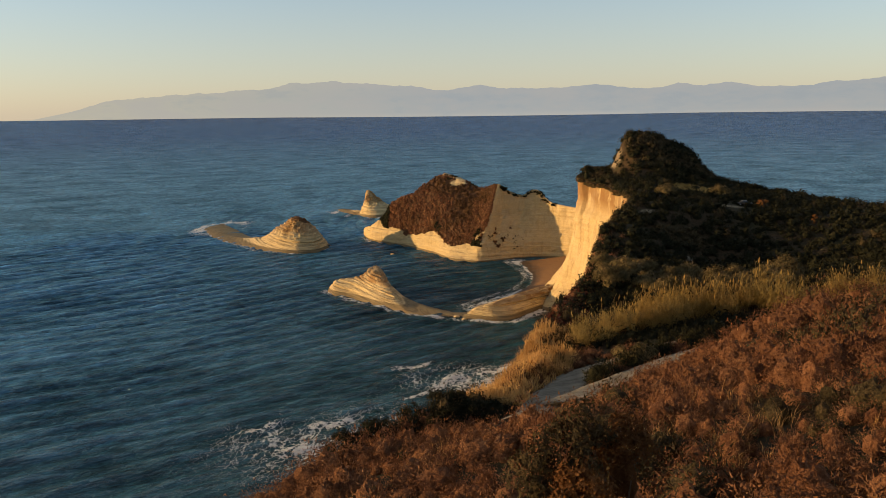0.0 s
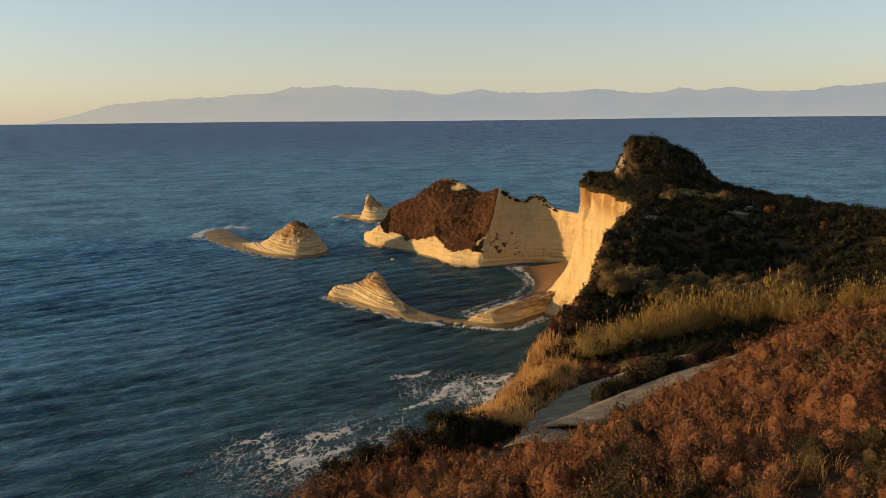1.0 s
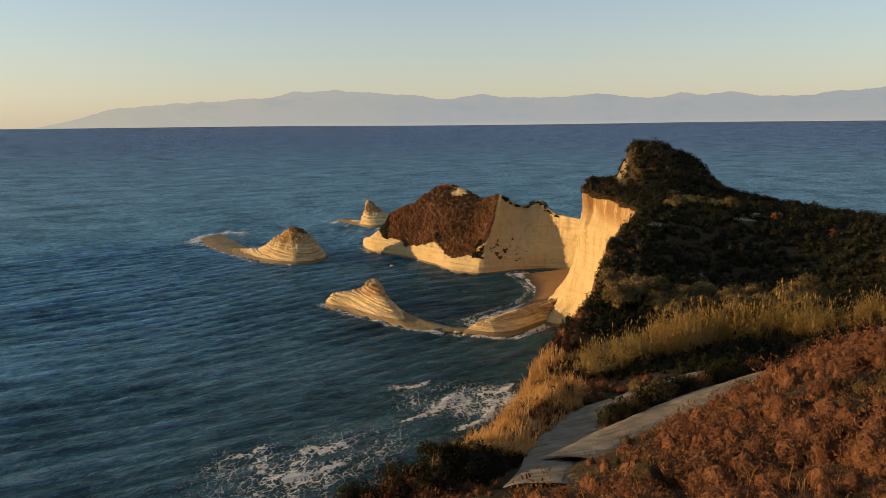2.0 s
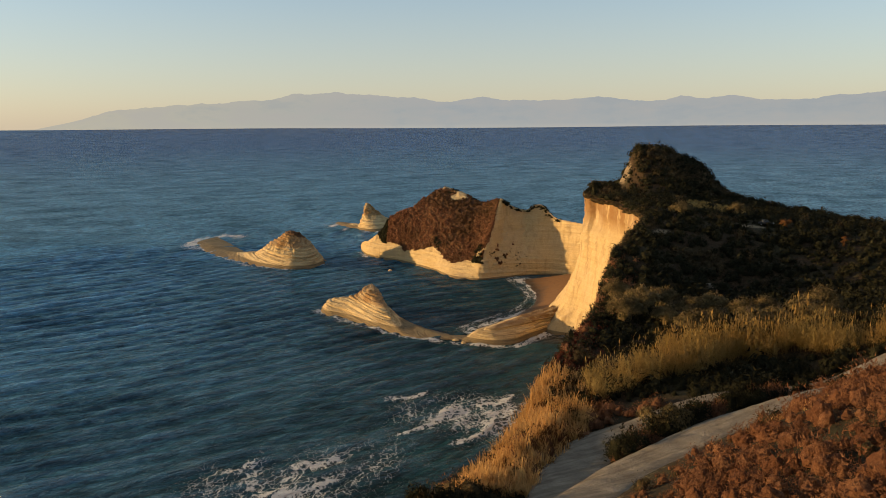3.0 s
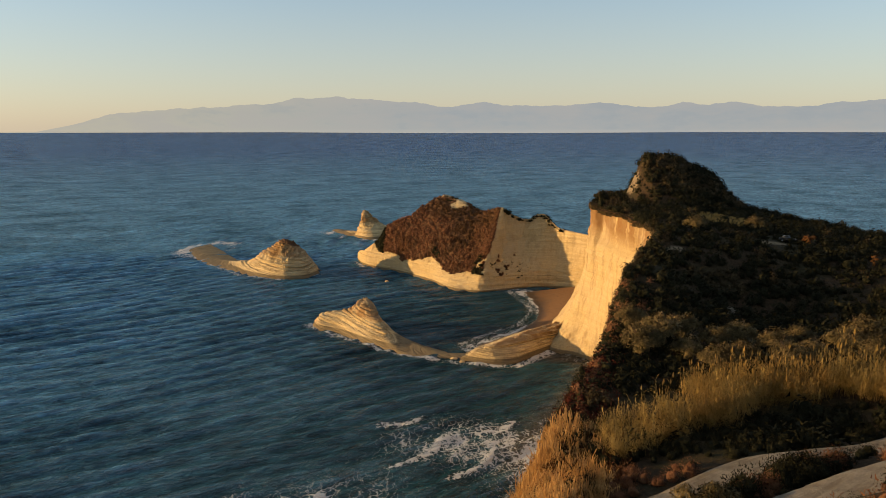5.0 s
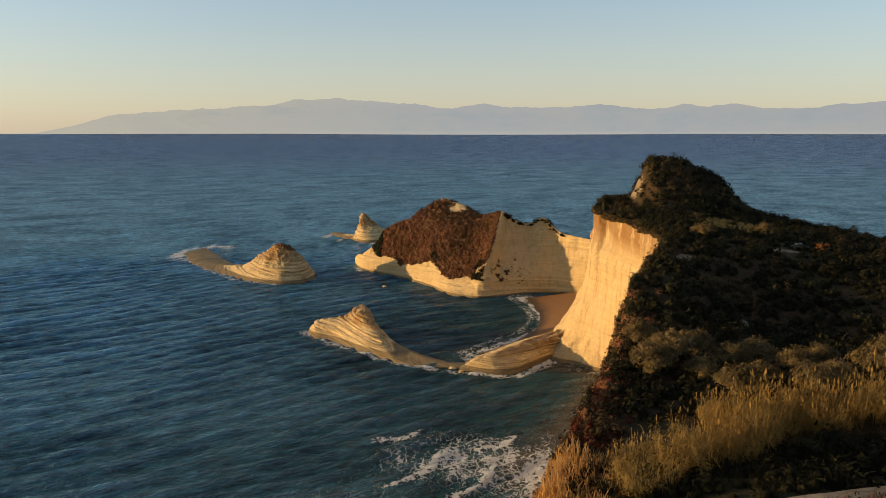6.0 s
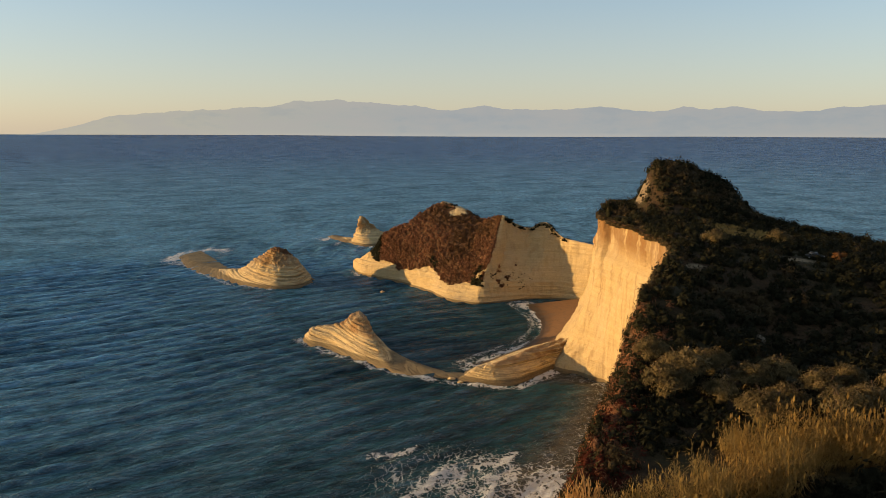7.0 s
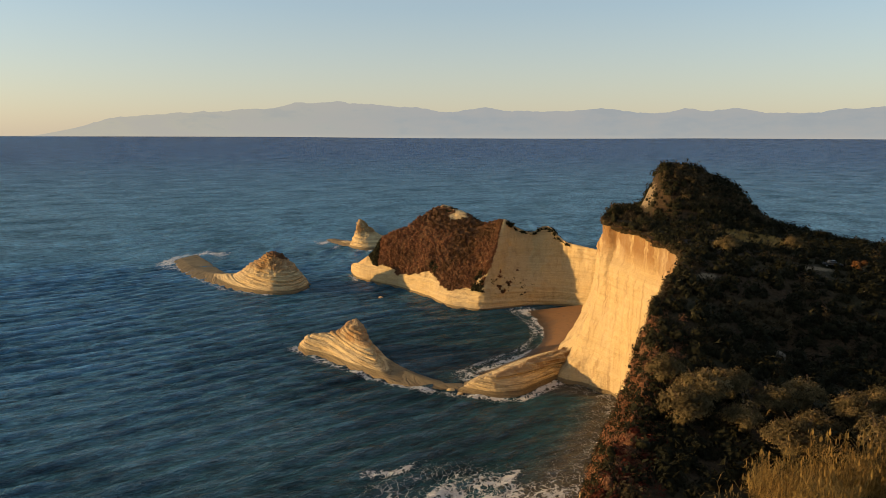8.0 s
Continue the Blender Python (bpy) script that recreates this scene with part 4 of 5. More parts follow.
def build_low_scrub():
    near = [bush_leaves(540, 1.75, 1.3, 16, 0.052, 100 + k, 0.5, 0.34, 0.5) for k in range(6)]
    away = [bush_leaves(170, 1.8, 1.35, 14, 0.082, 110 + k, 0.5, 0.34, 0.5) for k in range(6)]
    def below_track(x, y):
        return (off_tracks(x, y) > 3.1) & (y < 74 + 0.36 * np.clip(x - 10, 0, 90))
    r = np.random.default_rng(2)
    x, y = (q.ravel() for q in np.meshgrid(np.arange(-22, 72, 1.36), np.arange(12, 104, 1.36)))
    x, y = x + r.uniform(-0.65, 0.65, x.size), y + r.uniform(-0.65, 0.65, x.size)
    ok = inside(PLATEAU, x, y) & below_track(x, y) & ((x < 0.7 * y + 4) | (r.uniform(size=x.size) < 0.35))
    x, y = x[ok], y[ok]
    p = np.column_stack([x, y, ground_height(x, y) - 0.1])
    # random drifts of tone, plus darker leaves standing in for a gully's shade
    tone = patches(p[:, 0], p[:, 1], 0.12, 1) + 0.06 * r.normal(size=len(p)) + 0.3 * np.exp(-((p[:, 0] + 1) / 5) ** 2 - ((p[:, 1] - 68) / 6) ** 2)
    size = (0.6 + 1.25 * r.uniform(0, 1, len(p)) ** 2) * np.maximum(0.8, 1.1 + 1.4 * patches(p[:, 0], p[:, 1], 0.25, 2))
    size *= 0.42 + 0.58 * step(3.0, 10.0, off_tracks(p[:, 0], p[:, 1]))
    # more dark leaves, painting the shaded hollow up the near slope
    tone += 0.12 * np.exp(-((p[:, 0] - 6.5 - 0.12 * (p[:, 1] - 30)) / 3.2) ** 2)
    rust, close = tone < 0.16, (p[:, 1] < 44) & (p[:, 1] > 14) & (p[:, 0] < 0.7 * p[:, 1] + 2)
    for shape, here in ((near, close), (away, ~close)):
        a, b = rust & here, ~rust & here
        stuff("low_scrub", bake(shape, p[a], size[a], 3, mound=0.45), M_MAQUIS, "rusty brown low scrub covering the near hillside", "scrub")
        stuff("green_scrub", bake(shape, p[b], size[b] * 1.15, 4, mound=0.45), M_DIM, "dark low scrub between the rusty bushes, also put in for gully shade", "scrub")
    blades = [tuft_blades(18, 1.1, 0.85, 120 + k, 0.7, 0.007) for k in range(3)]
    g = scatter(2200, -24, 70, 8, 80, below_track, 5)
    keep = patches(g[:, 0], g[:, 1], 0.07, 3) > 0.02
    stuff("dry_grass", bake(blades, g[keep], np.random.default_rng(6).uniform(0.7, 1.3, keep.sum()), 7), M_DRYGRASS, "dry straw-coloured grass tufts among the scrub", "grass")
    # between and beyond the tracks
    def strip(x, y):
        return (off_tracks(x, y) > 3.1) & (y > 74 + 0.36 * np.clip(x - 10, 0, 90)) & (y < 112 + 0.1 * x)
    p = scatter(1500, 0, 84, 74, 125, strip, 8)
    # bank before the reeds: its shade is put in as darker leaves
    shade = (off_line(track_a, p[:, 0], p[:, 1]) > 1.5) & (p[:, 1] > np.interp(p[:, 0], track_a[:, 0], track_a[:, 1])) & (p[:, 0] > 22)
    cool = (patches(p[:, 0], p[:, 1], 0.1, 4) > 0.0) | shade
    size = np.random.default_rng(9).uniform(0.7, 1.5, len(p)) * np.where(shade, 1.15, 1.0)
    stuff("low_scrub", bake(away, p[~cool], size[~cool], 10, mound=0.6), M_MAQUIS, "rusty low scrub on the bank between the tracks", "scrub")
    stuff("green_scrub", bake(away, p[cool], size[cool], 11, mound=0.6), M_OLIVE, "dark green scrub along the track bank, partly standing in for shade", "scrub")
    # the hedge between the two branches
    r = np.random.default_rng(12)
    t = r.uniform(0.27, 0.62, 420)
    a, b = track_a[(t * 119).astype(int)], track_b[(np.clip(t - 0.02, 0, 1) * 109).astype(int)]
    m = a * 0.52 + b * 0.48 + r.normal(0, 0.55, (420, 2))
    m = np.column_stack([m, ground_height(m[:, 0], m[:, 1]) - 0.1])
    red = patches(m[:, 0], m[:, 1], 0.2, 15) > 0.02
    stuff("track_hedge", bake(away, m[red], r.uniform(0.7, 1.5, red.sum()), 13, mound=0.6), M_MAQUIS, "rusty hedge of scrub between the tracks", "scrub")
    stuff("track_hedge", bake(away, m[~red], r.uniform(1.2, 2.1, (~red).sum()), 14, mound=0.6), M_OLIVE, "dark hedge of scrub between the tracks", "scrub")


def build_coast_slope_plants():
    rows, cols, _ = m_coast.shape
    r = np.random.default_rng(20)
    i, j = r.integers(14, rows - 1, 6500), r.integers(0, 230, 6500)
    p = m_coast[i, j] + r.normal(0, 0.25, (6500, 3)) * (1, 1, 0)
    bare = (i < 60) & (np.abs(p[:, 1] - 131) < 12)
    ok = (p[:, 2] > 12 + 10 * patches(p[:, 0], p[:, 1], 0.1, 5)) & (p[:, 1] > 20) & ~(bare & (r.uniform(size=6500) < 0.93))
    p = p[ok] - (0, 0, 0.15)
    kind = patches(p[:, 0], p[:, 1], 0.08, 6) + 0.12 * r.normal(size=len(p))
    gold = (kind > -0.13) & (p[:, 1] > 86) & (p[:, 1] < 113)
    red = ~gold & (p[:, 1] > 104) & (p[:, 1] < 136) & (kind > -0.16)
    rest = ~gold & ~red
    blades = [tuft_blades(18, 1.1, 1.35, 140 + k, 0.45, 0.03) for k in range(4)]
    small = [bush_leaves(46, 1.7, 1.1, 6, 0.17, 150 + k) for k in range(5)]
    stuff("golden_grass", bake(blades, p[gold], r.uniform(1.0, 1.9, gold.sum()), 21), M_DRYGRASS, "long golden grass on the steep coast slope", "grass")
    stuff("red_scrub", bake(small, p[red], r.uniform(0.8, 1.5, red.sum()), 22, mound=0.6), M_RED, "dull red scrub on the cliff shoulder", "scrub")
    half = r.uniform(size=len(p)) < 0.45
    stuff("slope_scrub", bake(small, p[rest & half], r.uniform(0.8, 1.7, (rest & half).sum()), 23, mound=0.6), M_MAQUIS, "rusty scrub on the steep coast slope", "scrub")
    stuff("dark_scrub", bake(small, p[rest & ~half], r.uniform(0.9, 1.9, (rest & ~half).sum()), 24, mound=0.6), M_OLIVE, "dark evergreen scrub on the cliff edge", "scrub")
    # tall grass along the brink above the near slope
    def brink(x, y):
        return (off_line(coast_top_line, x, y) < 7.5) & (off_tracks(x, y) > 2.6) & (y > 60) & (y < 112)
    g = scatter(5600, -12, 24, 60, 114, brink, 25)
    mix = patches(g[:, 0], g[:, 1], 0.16, 16) + 0.15 * r.normal(size=len(g))
    far = g[:, 1] > 70 + 8 * patches(g[:, 0], g[:, 1], 0.2, 21)
    ripe = far & (mix > -0.12) & (g[:, 1] < 101 + 6 * mix)
    hay, rust, dusk = ripe, far & ~ripe, ~far
    stuff("golden_grass", bake(blades, g[hay], r.uniform(0.6, 1.35, hay.sum()), 27), M_DRYGRASS, "tall golden grass along the brink of the cliff", "grass")
    stuff("brink_scrub", bake(small, g[rust], r.uniform(0.5, 1.1, rust.sum()), 28, mound=0.6), M_RUST, "rust-coloured scrub along the brink", "scrub")
    stuff("brink_scrub", bake(small, g[dusk], r.uniform(0.6, 1.3, dusk.sum()), 29, mound=0.6), M_OLIVE, "dark evergreen scrub along the brink", "scrub")


def reed_stalks(n, seed):
    """A clump of canes with long drooping leaves and feathery heads."""
    r = np.random.default_rng(seed)
    out = []
    for _ in range(n):
        base = np.array([*r.normal(0, 0.35, 2), 0])
        h = r.uniform(1.6, 4.1)
        lean = np.array([*r.normal(0.05, 0.2, 2), 0]) * h
        a = r.uniform(0, np.pi)
        w = np.array([np.cos(a), np.sin(a), 0]) * 0.016
        top = base + lean + (0, 0, h)
        out.append([base - w, base + w, top + w * 0.5, top - w * 0.5])
        for _ in range(8):
            t = r.uniform(0.2, 0.98)
            s = base + (top - base) * t
            b = r.uniform(0, 2 * np.pi)
            d = np.array([np.cos(b), np.sin(b), 0])
            side = np.array([-d[1], d[0], 0]) * 0.025
            ln = r.uniform(0.5, 1.3)
            m = s + d * ln * 0.5 + (0, 0, ln * 0.42)
            e = s + d * ln + (0, 0, ln * r.uniform(-0.1, 0.5))
            out += [[s - side * 0.4, s + side * 0.4, m + side, m - side], [m - side, m + side, e + side * 0.1, e - side * 0.1]]
        if r.uniform() < 0.35:
            for _ in range(3):
                b = r.uniform(0, 2 * np.pi)
                d = np.array([np.cos(b), np.sin(b), 0]) * 0.11
                out.append([top, top + d + (0, 0, 0.22), top + (0, 0, 0.62), top - d * 0.3 + (0, 0, 0.25)])
    return np.array(out)


def build_reeds():
    clumps = [reed_stalks(7, 200 + k) for k in range(6)]
    def band(x, y):
        near = off_line([(17, 105), (20, 106.5), (26, 110), (34, 114)], x, y) < 3.6
        behind = y - np.interp(x, reed_line[:, 0], reed_line[:, 1]) > -10 + 7.2 * step(30, 38, x)
        behind &= y - np.interp(x, reed_line[:, 0], reed_line[:, 1]) < 1.0 + 7 * step(25, 32, x)
        return behind & ((off_line(reed_line, x, y) < 5.0 + 6 * patches(x, y, 0.12, 8)) | (near & (off_tracks(x, y) > 4)))
    p = scatter(3600, 6, 88, 96, 132, band, 30)
    p = p[(p[:, 0] > 14.5) & (patches(p[:, 0], p[:, 1], 0.22, 28) > -0.17)][:1300]
    stuff("reed_bed", bake(clumps, p, np.random.default_rng(31).uniform(0.55, 1.2, len(p)) * np.clip(1 + 2.0 * patches(p[:, 0], p[:, 1], 0.16, 18), 0.45, 1.7), 32, mound=0.6), M_REED, "dense bed of yellow-green giant reeds", "reeds")


def build_headland_cover():
    dark = [bush_leaves(44, 2.5, 1.5, 8, 0.25, 300 + k) for k in range(6)]
    def hollow(x, y):
        clear = np.exp(-((x - 46) / 5) ** 2 - ((y - 197) / 3.5) ** 2) + np.exp(-((x - 74) / 8) ** 2 - ((y - 211) / 3.2) ** 2) + np.exp(-((x - 76) / 12) ** 2 - ((y - 250) / 16) ** 2)
        return (off_line(reed_line, x, y) > 5) & (clear < 0.45) & (np.hypot(x - 41, y - 270) > 9) & (off_tracks(x, y) > 2.4) & (y > 100 + 0.1 * x)
    p = scatter(7400, 14, 126, 104, 330, hollow, 40, 0.2)
    r = np.random.default_rng(41)
    # mostly the darkened leaf, painting the shade that lies over the plateau
    brown = (patches(p[:, 0], p[:, 1], 0.06, 9) > 0.17)
    stuff("evergreen_scrub", bake(dark, p[~brown], 0.65 + 1.5 * r.uniform(0, 1, (~brown).sum()) ** 2.2, 42, mound=0.6), M_OLIVE, "dense dark evergreen scrub over the headland, darkened further for its shade", "scrub")
    stuff("brown_scrub", bake(dark, p[brown], r.uniform(0.7, 1.5, brown.sum()), 43, mound=0.6), M_DIM, "brown dry scrub over the headland", "scrub")
    hill = scatter(2200, 50, 108, 278, 330, lambda x, y: (((x - 78) / 27) ** 2 + ((y - 304) / 26) ** 2 < 1) & ~((x < 60.5) & (y > 286) & (y < 312)), 50, 0.2)
    tan = patches(hill[:, 0], hill[:, 1], 0.1, 17) > 0.03
    stuff("hill_scrub", bake(dark, hill[~tan], 0.65 + 1.5 * r.uniform(0, 1, (~tan).sum()) ** 3, 51, mound=0.6), M_OLIVE, "thick dark scrub covering the hill above the cliff", "scrub")
    stuff("hill_scrub", bake(dark, hill[tan], 0.6 + 1.2 * r.uniform(0, 1, tan.sum()) ** 3, 52, mound=0.6), M_DIM, "brown scrub on the hill above the cliff", "scrub")
    far = scatter(1400, 100, 275, -60, 240, lambda x, y: y > 20, 44, 0.3)
    stuff("far_scrub", bake([bush_leaves(14, 3.0, 1.5, 4, 0.6, 330 + k) for k in range(3)], far, r.uniform(0.8, 1.6, len(far)), 45, mound=0.6), M_OLIVE, "scrub on the hidden inland slopes", "scrub")
    # the rim of the bay cliff
    rows, cols, _ = m_bay.shape
    i, j = r.integers(rows - 9, rows - 2, 1200), r.integers(115, cols - 1, 1200)
    q = m_bay[i, j] - (0, 0, 0.2)
    stuff("rim_scrub", bake(dark, q, r.uniform(0.4, 0.95, len(q)), 46, mound=0.6), M_DIM, "brown scrub hanging on the cliff rim", "scrub")
    i, j = r.integers(39, rows - 4, 3500), r.integers(229, cols - 1, 3500)
    q = m_bay[i, j] - (0, 0, 0.2)
    q = q[(q[:, 1] < 203 + 0.9 * (q[:, 2] - 50) + 6 * r.normal(size=len(q)) * 0.4) & (q[:, 2] > 10)]
    stuff("rim_scrub", bake(dark, q, r.uniform(0.5, 1.1, len(q)), 47, mound=0.6), M_DIM, "brown scrub clinging to the cliff shoulder", "scrub")
    # meadow grass on top
    blades = [tuft_blades(14, 1.2, 0.8, 160 + k, 0.4, 0.03) for k in range(3)]
    g = scatter(2500, 55, 105, 225, 275, lambda x, y: np.exp(-((x - 76) / 12) ** 2 - ((y - 250) / 16) ** 2) > 0.35, 48)
    stuff("meadow_grass", bake(blades, g, r.uniform(0.7, 1.2, len(g)), 49), M_REED, "faded green grass on the plateau", "grass")


def build_promontory_scrub():
    rows, cols, _ = m_prom.shape
    r = np.random.default_rng(60)
    i, j = r.integers(6, rows - 22, 19000), r.integers(0, cols - 1, 19000)
    p, s = m_prom[i, j], prom_soil[i, j]
    ok = (s + 0.35 * patches(p[:, 0] + p[:, 2], p[:, 1], 0.25, 11) > 0.5)
    p = p[ok][:4500] - (0, 0, 0.15)
    clump = [bush_leaves(32, 2.0, 1.3, 6, 0.24, 400 + k, 0.5) for k in range(6)]
    green = patches(p[:, 0], p[:, 1], 0.07, 12) + 0.002 * (-25 - p[:, 0]) > 0.16
    stuff("slope_scrub", bake(clump, p[~green], r.uniform(0.6, 1.25, (~green).sum()), 61, mound=0.6), M_BRUSH, "brown scrub over the promontory's slope", "scrub")
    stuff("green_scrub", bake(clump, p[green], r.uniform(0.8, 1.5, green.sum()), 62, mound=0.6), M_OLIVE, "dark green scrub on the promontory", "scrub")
    face = m_prom[r.integers(20, 56, 1200), r.integers(205, 290, 1200)]
    face = face[(face[:, 0] > 4) & (face[:, 0] < 26) & (face[:, 2] < 13) & (patches(face[:, 0] * 1.5, face[:, 2] * 2, 0.4, 31) > 0.14)]
    stuff("face_scrub", bake(clump, face - (0, 0, 0.3), r.uniform(0.3, 0.65, len(face)), 64, mound=0.6), M_OLIVE, "scrub patches at the foot of the shaded face", "scrub")
    k = rows - 24
    crest = m_prom[k, r.integers(72, cols - 24, 420)] + r.normal(0, 0.7, (420, 3)) * (1, 1, 0.1)
    crest = crest[patches(crest[:, 0], crest[:, 1], 0.14, 13) > -0.02]
    stuff("crest_scrub", bake(clump, crest, r.uniform(0.7, 1.5, len(crest)), 63, mound=0.6), M_OLIVE, "dark bushes along the promontory's crest", "scrub")


def tree_trunk(height, girth, seed, spread):
    """A forked, tapering trunk of bent limbs."""
    r = np.random.default_rng(seed)
    bm = bmesh.new()
    def limb(a, b, ra, rb):
        rings = []
        steps = 4
        bend = Vector(r.normal(0, 0.08, 3)) * (b - a).length
        for k in range(steps + 1):
            t = k / steps
            c = a.lerp(b, t) + bend * math.sin(math.pi * t)
            rad = ra + (rb - ra) * t
            rings.append([bm.verts.new(c + Vector((math.cos(q) * rad, math.sin(q) * rad, 0))) for q in (2 * math.pi * u / 7 for u in range(7))])
        for lo, hi in zip(rings[:-1], rings[1:]):
            for u in range(7):
                bm.faces.new((lo[u], lo[(u + 1) % 7], hi[(u + 1) % 7], hi[u]))
        bm.faces.new(rings[-1])
    fork = Vector((r.normal(0, 0.1), r.normal(0, 0.1), height * 0.32))
    limb(Vector((0, 0, -0.4)), fork, girth, girth * 0.75)
    for k in range(5):
        a = 2 * math.pi * k / 5 + r.uniform(-0.4, 0.4)
        limb(fork, Vector((math.cos(a) * spread, math.sin(a) * spread, height * r.uniform(0.62, 0.85))), girth * 0.55, girth * 0.12)
    me = bpy.data.meshes.new("trunk")
    bm.to_mesh(me)
    bm.free()
    me.materials.append(M_BARK)
    return me


def make_tree(name, width, height, leaves, lumps, size, mat, label, category, group, seed, lift=0.12):
    root = tagged(new(name), label, category, group)
    part("trunk", tree_trunk(height, 0.05 * min(height, width), seed, min(0.3 * height, 0.28 * width)), root)
    q = crown_leaves(leaves, width, height * (1 - lift), lumps, size, seed + 3, 0.45)
    q[..., 2] += height * lift
    part("crown", quad_mesh("crown", mounded(q, 0.45), mat), root)
    return root


def stand(ob, x, y, turn=0.0, size=1.0, sink=0.15):
    z = float(ground_height(x, y)) - sink
    ob.matrix_basis = pose(x, y, z, 0, 0, turn) @ Matrix.Scale(size, 4)
    return ob


def copy_to(ob, x, y, turn, size, sink=0.15):
    z = float(ground_height(x, y)) - sink
    c = copy_thing(ob, pose(x, y, z, 0, 0, turn))
    c.matrix_basis = pose(x, y, z, 0, 0, turn) @ Matrix.Scale(size, 4)
    return c


def build_trees():
    r = np.random.default_rng(70)
    kinds = [make_tree("olive_tree", 6.4, 6.2, 3600, 38, 0.22, M_TREE, "bushy grey-green tree behind the reed bed", "tree", "trees behind the reeds", 500 + 10 * k) for k in range(4)]
    spots = [(26, 139), (30, 145), (35, 149), (33, 138), (39, 143), (44, 147), (41, 136), (47, 140), (52, 143), (50, 134), (56, 137), (27, 152), (61, 141), (36, 131), (45, 130), (57, 130)]
    for n, (x, y) in enumerate(spots):
        turn, size = float(r.uniform(0, 360)), float(r.uniform(0.8, 1.15))
        stand(kinds[n], x, y, turn, size) if n < 4 else copy_to(kinds[n % 4], x, y, turn, size)
    # single bushes that stand out
    stand(make_tree("evergreen_bush", 6.2, 5.0, 2200, 18, 0.27, M_TREE, "round grey-green bush beside bare ground", "bush", "", 560, 0.04), 57, 217)
    stand(make_tree("evergreen_bush", 7.0, 4.6, 2000, 16, 0.27, M_TREE, "wide dull green bush on the plateau", "bush", "", 570, 0.04), 77, 230)
    stand(make_tree("rust_bush", 3.4, 4.2, 1000, 11, 0.22, M_RUST, "upright rust-brown bush by the parked car", "bush", "", 580, 0.06), 83, 210)
    stand(make_tree("dark_bush", 5.4, 7.8, 2600, 15, 0.24, M_OLIVE, "dense dark bush at the cliff's corner", "bush", "", 590, 0.02), 40.6, 270)
    for n, (x, y, w, h) in enumerate(((98, 287, 6.0, 3.6), (104, 271, 5.0, 4.2), (110, 262, 6.5, 3.4), (93, 296, 5.0, 3.2))):
        stand(make_tree("dark_bush", w, h, 900, 11, 0.26, M_OLIVE, "dark rounded bush on the plateau's far brow", "bush", "bushes on the far brow", 600 + 3 * n, 0.02), x, y)
    stand(make_tree("slim_bush", 1.6, 3.6, 420, 8, 0.18, M_RUST, "slim upright rusty bush in dark scrub", "bush", "", 605, 0.05), 91, 194.5)
    stand(make_tree("track_bush", 4.0, 3.0, 1800, 14, 0.16, M_TREE, "thick olive-green bush between the two tracks", "bush", "", 610, 0.03), 19.4, 86.0, 0, 1.3)
    stand(make_tree("track_bush", 3.2, 2.0, 1100, 10, 0.15, M_MAQUIS, "rusty bush between the two tracks", "bush", "", 620, 0.03), 23.0, 88.5)
    brink = [make_tree("brink_bush", 4.6, 2.7, 2600, 22, 0.13, M_OLIVE, "dense dark bush on the brink before the golden grass", "bush", "dark bushes on the brink", 650 + 5 * k, 0.02) for k in range(3)]
    for n, (x, y, size) in enumerate(((-2.6, 62.5, 1.0), (-5.2, 58.6, 1.05), (-7.4, 54.6, 0.95), (0.4, 60.2, 0.85), (-2.2, 57.4, 0.8), (1.2, 63.6, 0.75), (-9.2, 50.6, 0.9))):
        stand(brink[n], x, y, 40 * n, size) if n < 3 else copy_to(brink[n % 3], x, y, 57 * n, size)
    for n, (x, y, w, h, m) in enumerate(((3.2, 20.9, 2.2, 7.4, M_DIM), (2.1, 20.5, 2.1, 6.6, M_DIM), (4.4, 21.3, 2.0, 6.7, M_RUST), (3.0, 19.6, 2.0, 6.1, M_RUST))):
        stand(make_tree("tall_shrub", w, h, 1700, 34, 0.075, m, "tall loose leafy shrub on the near hillside", "shrub", "tall shrubs on the hillside", 630 + 10 * n, 0.55), x, y)


def build_shrubs():
    """Shrubs that can be told apart on the headland."""
    r = np.random.default_rng(80)
    kinds = []
    for k in range(8):
        # mostly the shade-darkened leaf, like the scrub around
        w, h, m = float(r.uniform(2.0, 3.2)), float(r.uniform(1.3, 2.3)), (M_OLIVE, M_DIM, M_OLIVE, M_OLIVE, M_OLIVE, M_OLIVE, M_DIM, M_OLIVE)[k]
        label = {0: "rounded dark green shrub on the headland"}.get(k, {M_DIM: "brown half-dry shrub on the headland", M_MAQUIS: "rusty shrub on the headland", M_RUST: "bright rust-coloured shrub on the headland"}.get(m, "rounded dark green shrub on the headland"))
        ob = tagged(new("shrub", quad_mesh("shrub", mounded(bush_leaves(220, w, h, 11, 0.17, 700 + k)), m)), label, "shrub", "shrubs on the headland")
        kinds.append(ob)
    p = scatter(520, 20, 125, 128, 322, lambda x, y: (off_line(reed_line, x, y) > 6) & (np.hypot(x - 41, y - 270) > 11) & (np.exp(-((x - 74) / 8) ** 2 - ((y - 211) / 4) ** 2) < 0.5), 81)
    for n, (x, y, _) in enumerate(p[:290]):
        turn, size = float(r.uniform(0, 360)), float(0.7 + 1.1 * r.uniform(0, 1) ** 2)
        k = n % 8
        if n < 8:
            stand(kinds[k], x, y, turn, size)
        else:
            z = float(ground_height(x, y)) - 0.15
            c = copy_thing(kinds[k], pose(x, y, z))
            c.matrix_basis = pose(x, y, z, 0, 0, turn) @ Matrix.Scale(size, 4)


build_low_scrub()
build_coast_slope_plants()
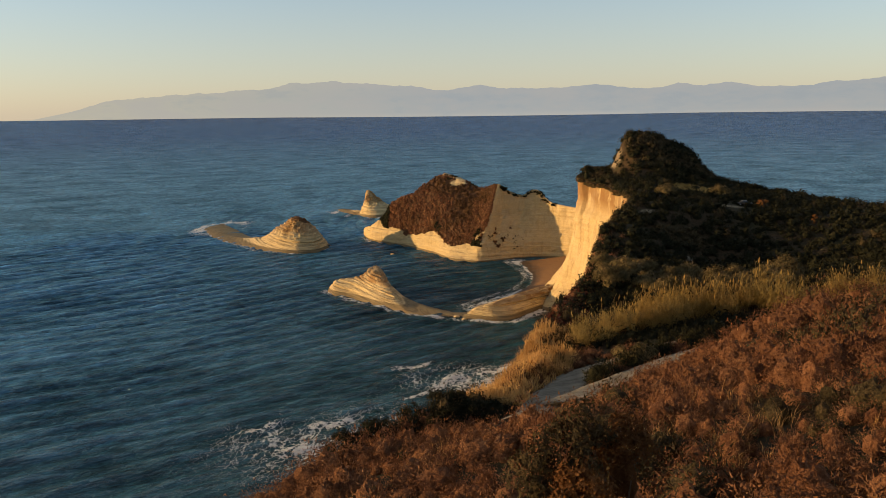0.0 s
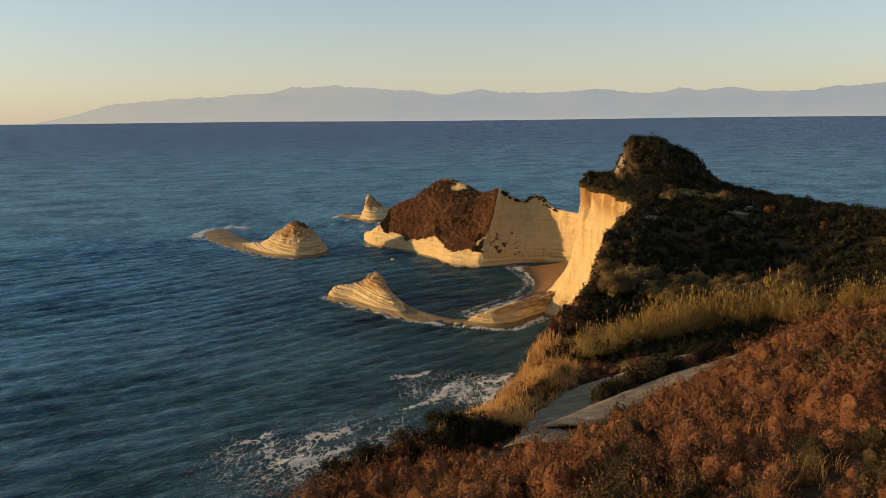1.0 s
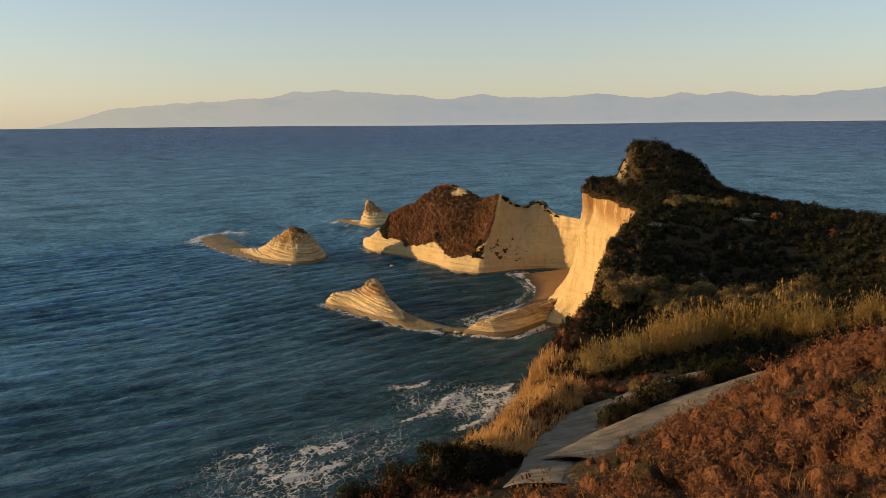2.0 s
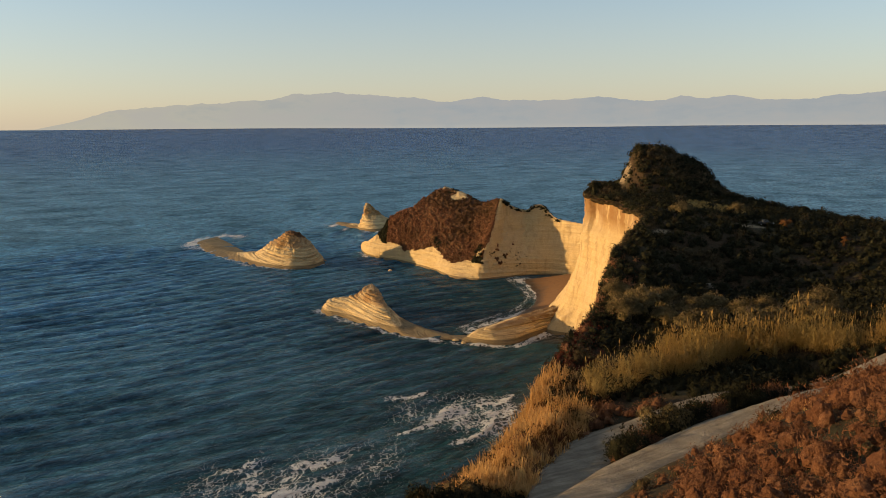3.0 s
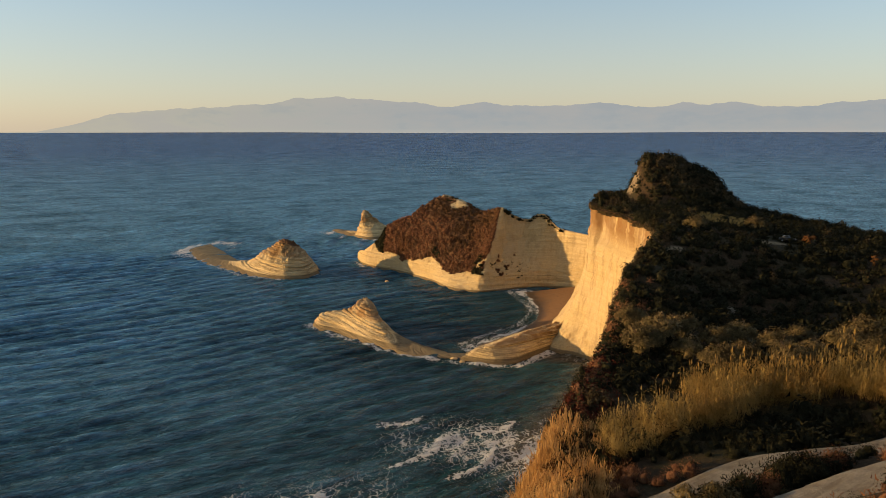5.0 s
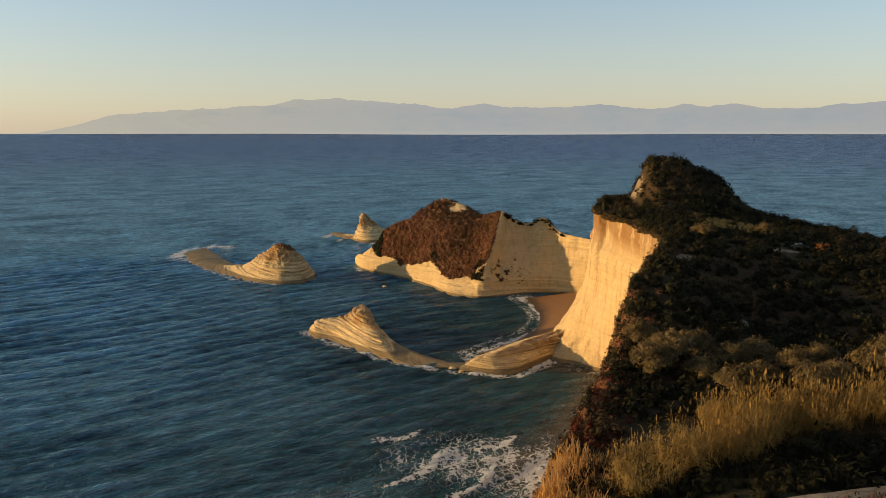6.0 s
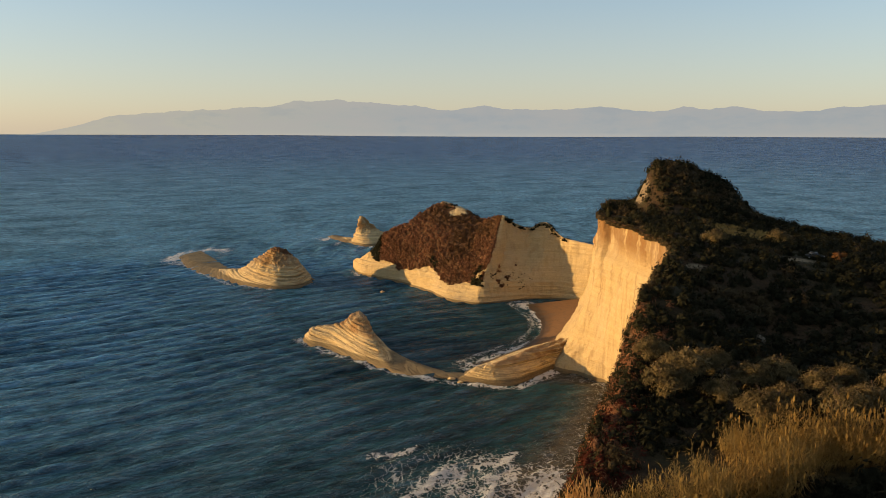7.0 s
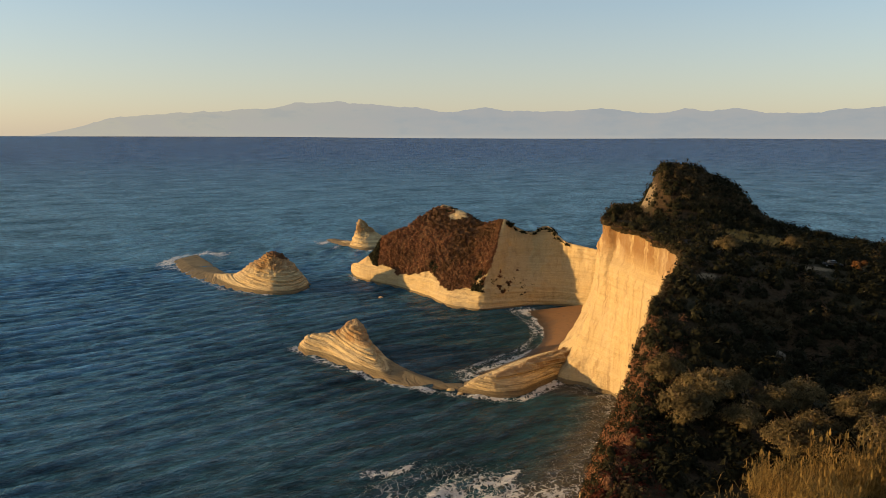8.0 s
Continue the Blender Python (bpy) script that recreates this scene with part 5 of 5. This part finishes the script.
build_reeds()
build_headland_cover()
build_promontory_scrub()
build_trees()
build_shrubs()


# ---------------------------------------------------------------- small things
def box_part(bm, cx, cy, cz, sx, sy, sz, taper=1.0, bevel=0.05):
    """A bevelled block, its top drawn in by the taper."""
    made = bmesh.ops.create_cube(bm, size=1.0)["verts"]
    for v in made:
        t = taper if v.co.z > 0 else 1.0
        v.co = Vector((cx + v.co.x * sx * t, cy + v.co.y * sy * (1 + (t - 1) * 0.6), cz + v.co.z * sz))
    edges = list({e for v in made for e in v.link_edges})
    bmesh.ops.bevel(bm, geom=edges, offset=bevel, segments=2, affect="EDGES")


def bm_mesh(name, bm, mat, smooth=False):
    me = bpy.data.meshes.new(name)
    bmesh.ops.recalc_face_normals(bm, faces=bm.faces)
    bm.to_mesh(me)
    bm.free()
    me.materials.append(mat)
    if smooth:
        me.polygons.foreach_set("use_smooth", np.ones(len(me.polygons), bool))
    return me


def build_car():
    paint = plain_material("dark_car_paint", (0.012, 0.013, 0.015), 0.4, 0.4, 0.0, 0.1)
    glass = plain_material("car_glass", (0.03, 0.035, 0.04), 0.05, 0.8, 0.0, 0.1)
    rubber = plain_material("tyre_rubber", (0.012, 0.012, 0.012), 0.85, 0.2)
    steel = plain_material("wheel_rim", (0.35, 0.35, 0.36), 0.35, 0.5, 0.8, 0.1)
    lamp = plain_material("headlight", (0.6, 0.6, 0.58), 0.1, 0.8, 0.0, 0.1)
    car = tagged(new("car"), "small dark hatchback parked on bare ground", "car")
    bm = bmesh.new()
    box_part(bm, 0, 0, 0.58, 4.0, 1.7, 0.55, 0.96, 0.12)
    body = part("body", bm_mesh("body", bm, paint, True), car)
    bm = bmesh.new()
    box_part(bm, -0.25, 0, 1.12, 2.3, 1.5, 0.52, 0.72, 0.08)
    part("windows", bm_mesh("windows", bm, glass, True), car, "dark glass windows")
    bm = bmesh.new()
    box_part(bm, -0.28, 0, 1.42, 1.6, 1.3, 0.08, 0.95, 0.03)
    part("roof", bm_mesh("roof", bm, paint, True), car)
    for x in (-1.25, 1.25):
        for y in (-0.78, 0.78):
            bm = bmesh.new()
            bmesh.ops.create_cone(bm, cap_ends=True, segments=20, radius1=0.31, radius2=0.31, depth=0.2)
            bmesh.ops.rotate(bm, verts=bm.verts, cent=(0, 0, 0), matrix=Matrix.Rotation(math.pi / 2, 3, "X"))
            bmesh.ops.translate(bm, verts=bm.verts, vec=(x, y, 0.31))
            wheel = part("wheel", bm_mesh("wheel", bm, rubber, False), car)
            bm = bmesh.new()
            bmesh.ops.create_cone(bm, cap_ends=True, segments=16, radius1=0.19, radius2=0.17, depth=0.22)
            bmesh.ops.rotate(bm, verts=bm.verts, cent=(0, 0, 0), matrix=Matrix.Rotation(math.pi / 2, 3, "X"))
            bmesh.ops.translate(bm, verts=bm.verts, vec=(x, y, 0.31))
            part("rim", bm_mesh("rim", bm, steel, False), wheel, "grey metal rim")
    for y in (-0.62, 0.62):
        bm = bmesh.new()
        box_part(bm, 1.95, y, 0.66, 0.12, 0.34, 0.16, 0.9, 0.03)
        part("headlight", bm_mesh("headlight", bm, lamp, True), car, "clear headlight")
    car.matrix_basis = pose(79.5, 214.2, float(ground_height(79.5, 214.2)) - 0.05, 0, 0, -18)


def boulder(x, y, z, size, seed, label, mat, flat=0.5):
    """A rough angular lump."""
    bm = bmesh.new()
    bmesh.ops.create_icosphere(bm, subdivisions=3, radius=1.0)
    p = np.array([v.co for v in bm.verts])
    d = 1 + 0.9 * fbm(p * 1.3 + seed * 3.1, 4)
    for v, k in zip(bm.verts, d):
        v.co = Vector((v.co.x * k * size, v.co.y * k * size * 0.8, v.co.z * k * size * flat))
    me = bm_mesh("boulder", bm, mat)
    for key in ("soil", "wet", "stain"):
        me.attributes.new(key, "FLOAT", "POINT")
    ob = tagged(new("boulder", me), label, "boulder")
    ob.location = (x, y, z)
    return ob


build_car()
boulder(51, 171.2, float(ground_height(51, 171.2)) + 0.1, 1.2, 1, "pale bare boulder among dark scrub", M_GRAVEL, 0.8)
boulder(78.5, 196.8, float(ground_height(78.5, 196.8)) + 0.1, 1.6, 2, "flat pale rock slab in the scrub", M_ROCK, 0.35)
boulder(-49, 378, -0.3, 1.1, 3, "small dark rock awash off the promontory", M_ISLET, 0.5)
for n, (x, y) in enumerate(((-6, 255.5), (-9, 258))):
    boulder(x, y, -0.2, 0.9 + 0.3 * (n % 2), 4 + n, "wave-worn rock at the foot of the cliff", M_ISLET, 0.6)
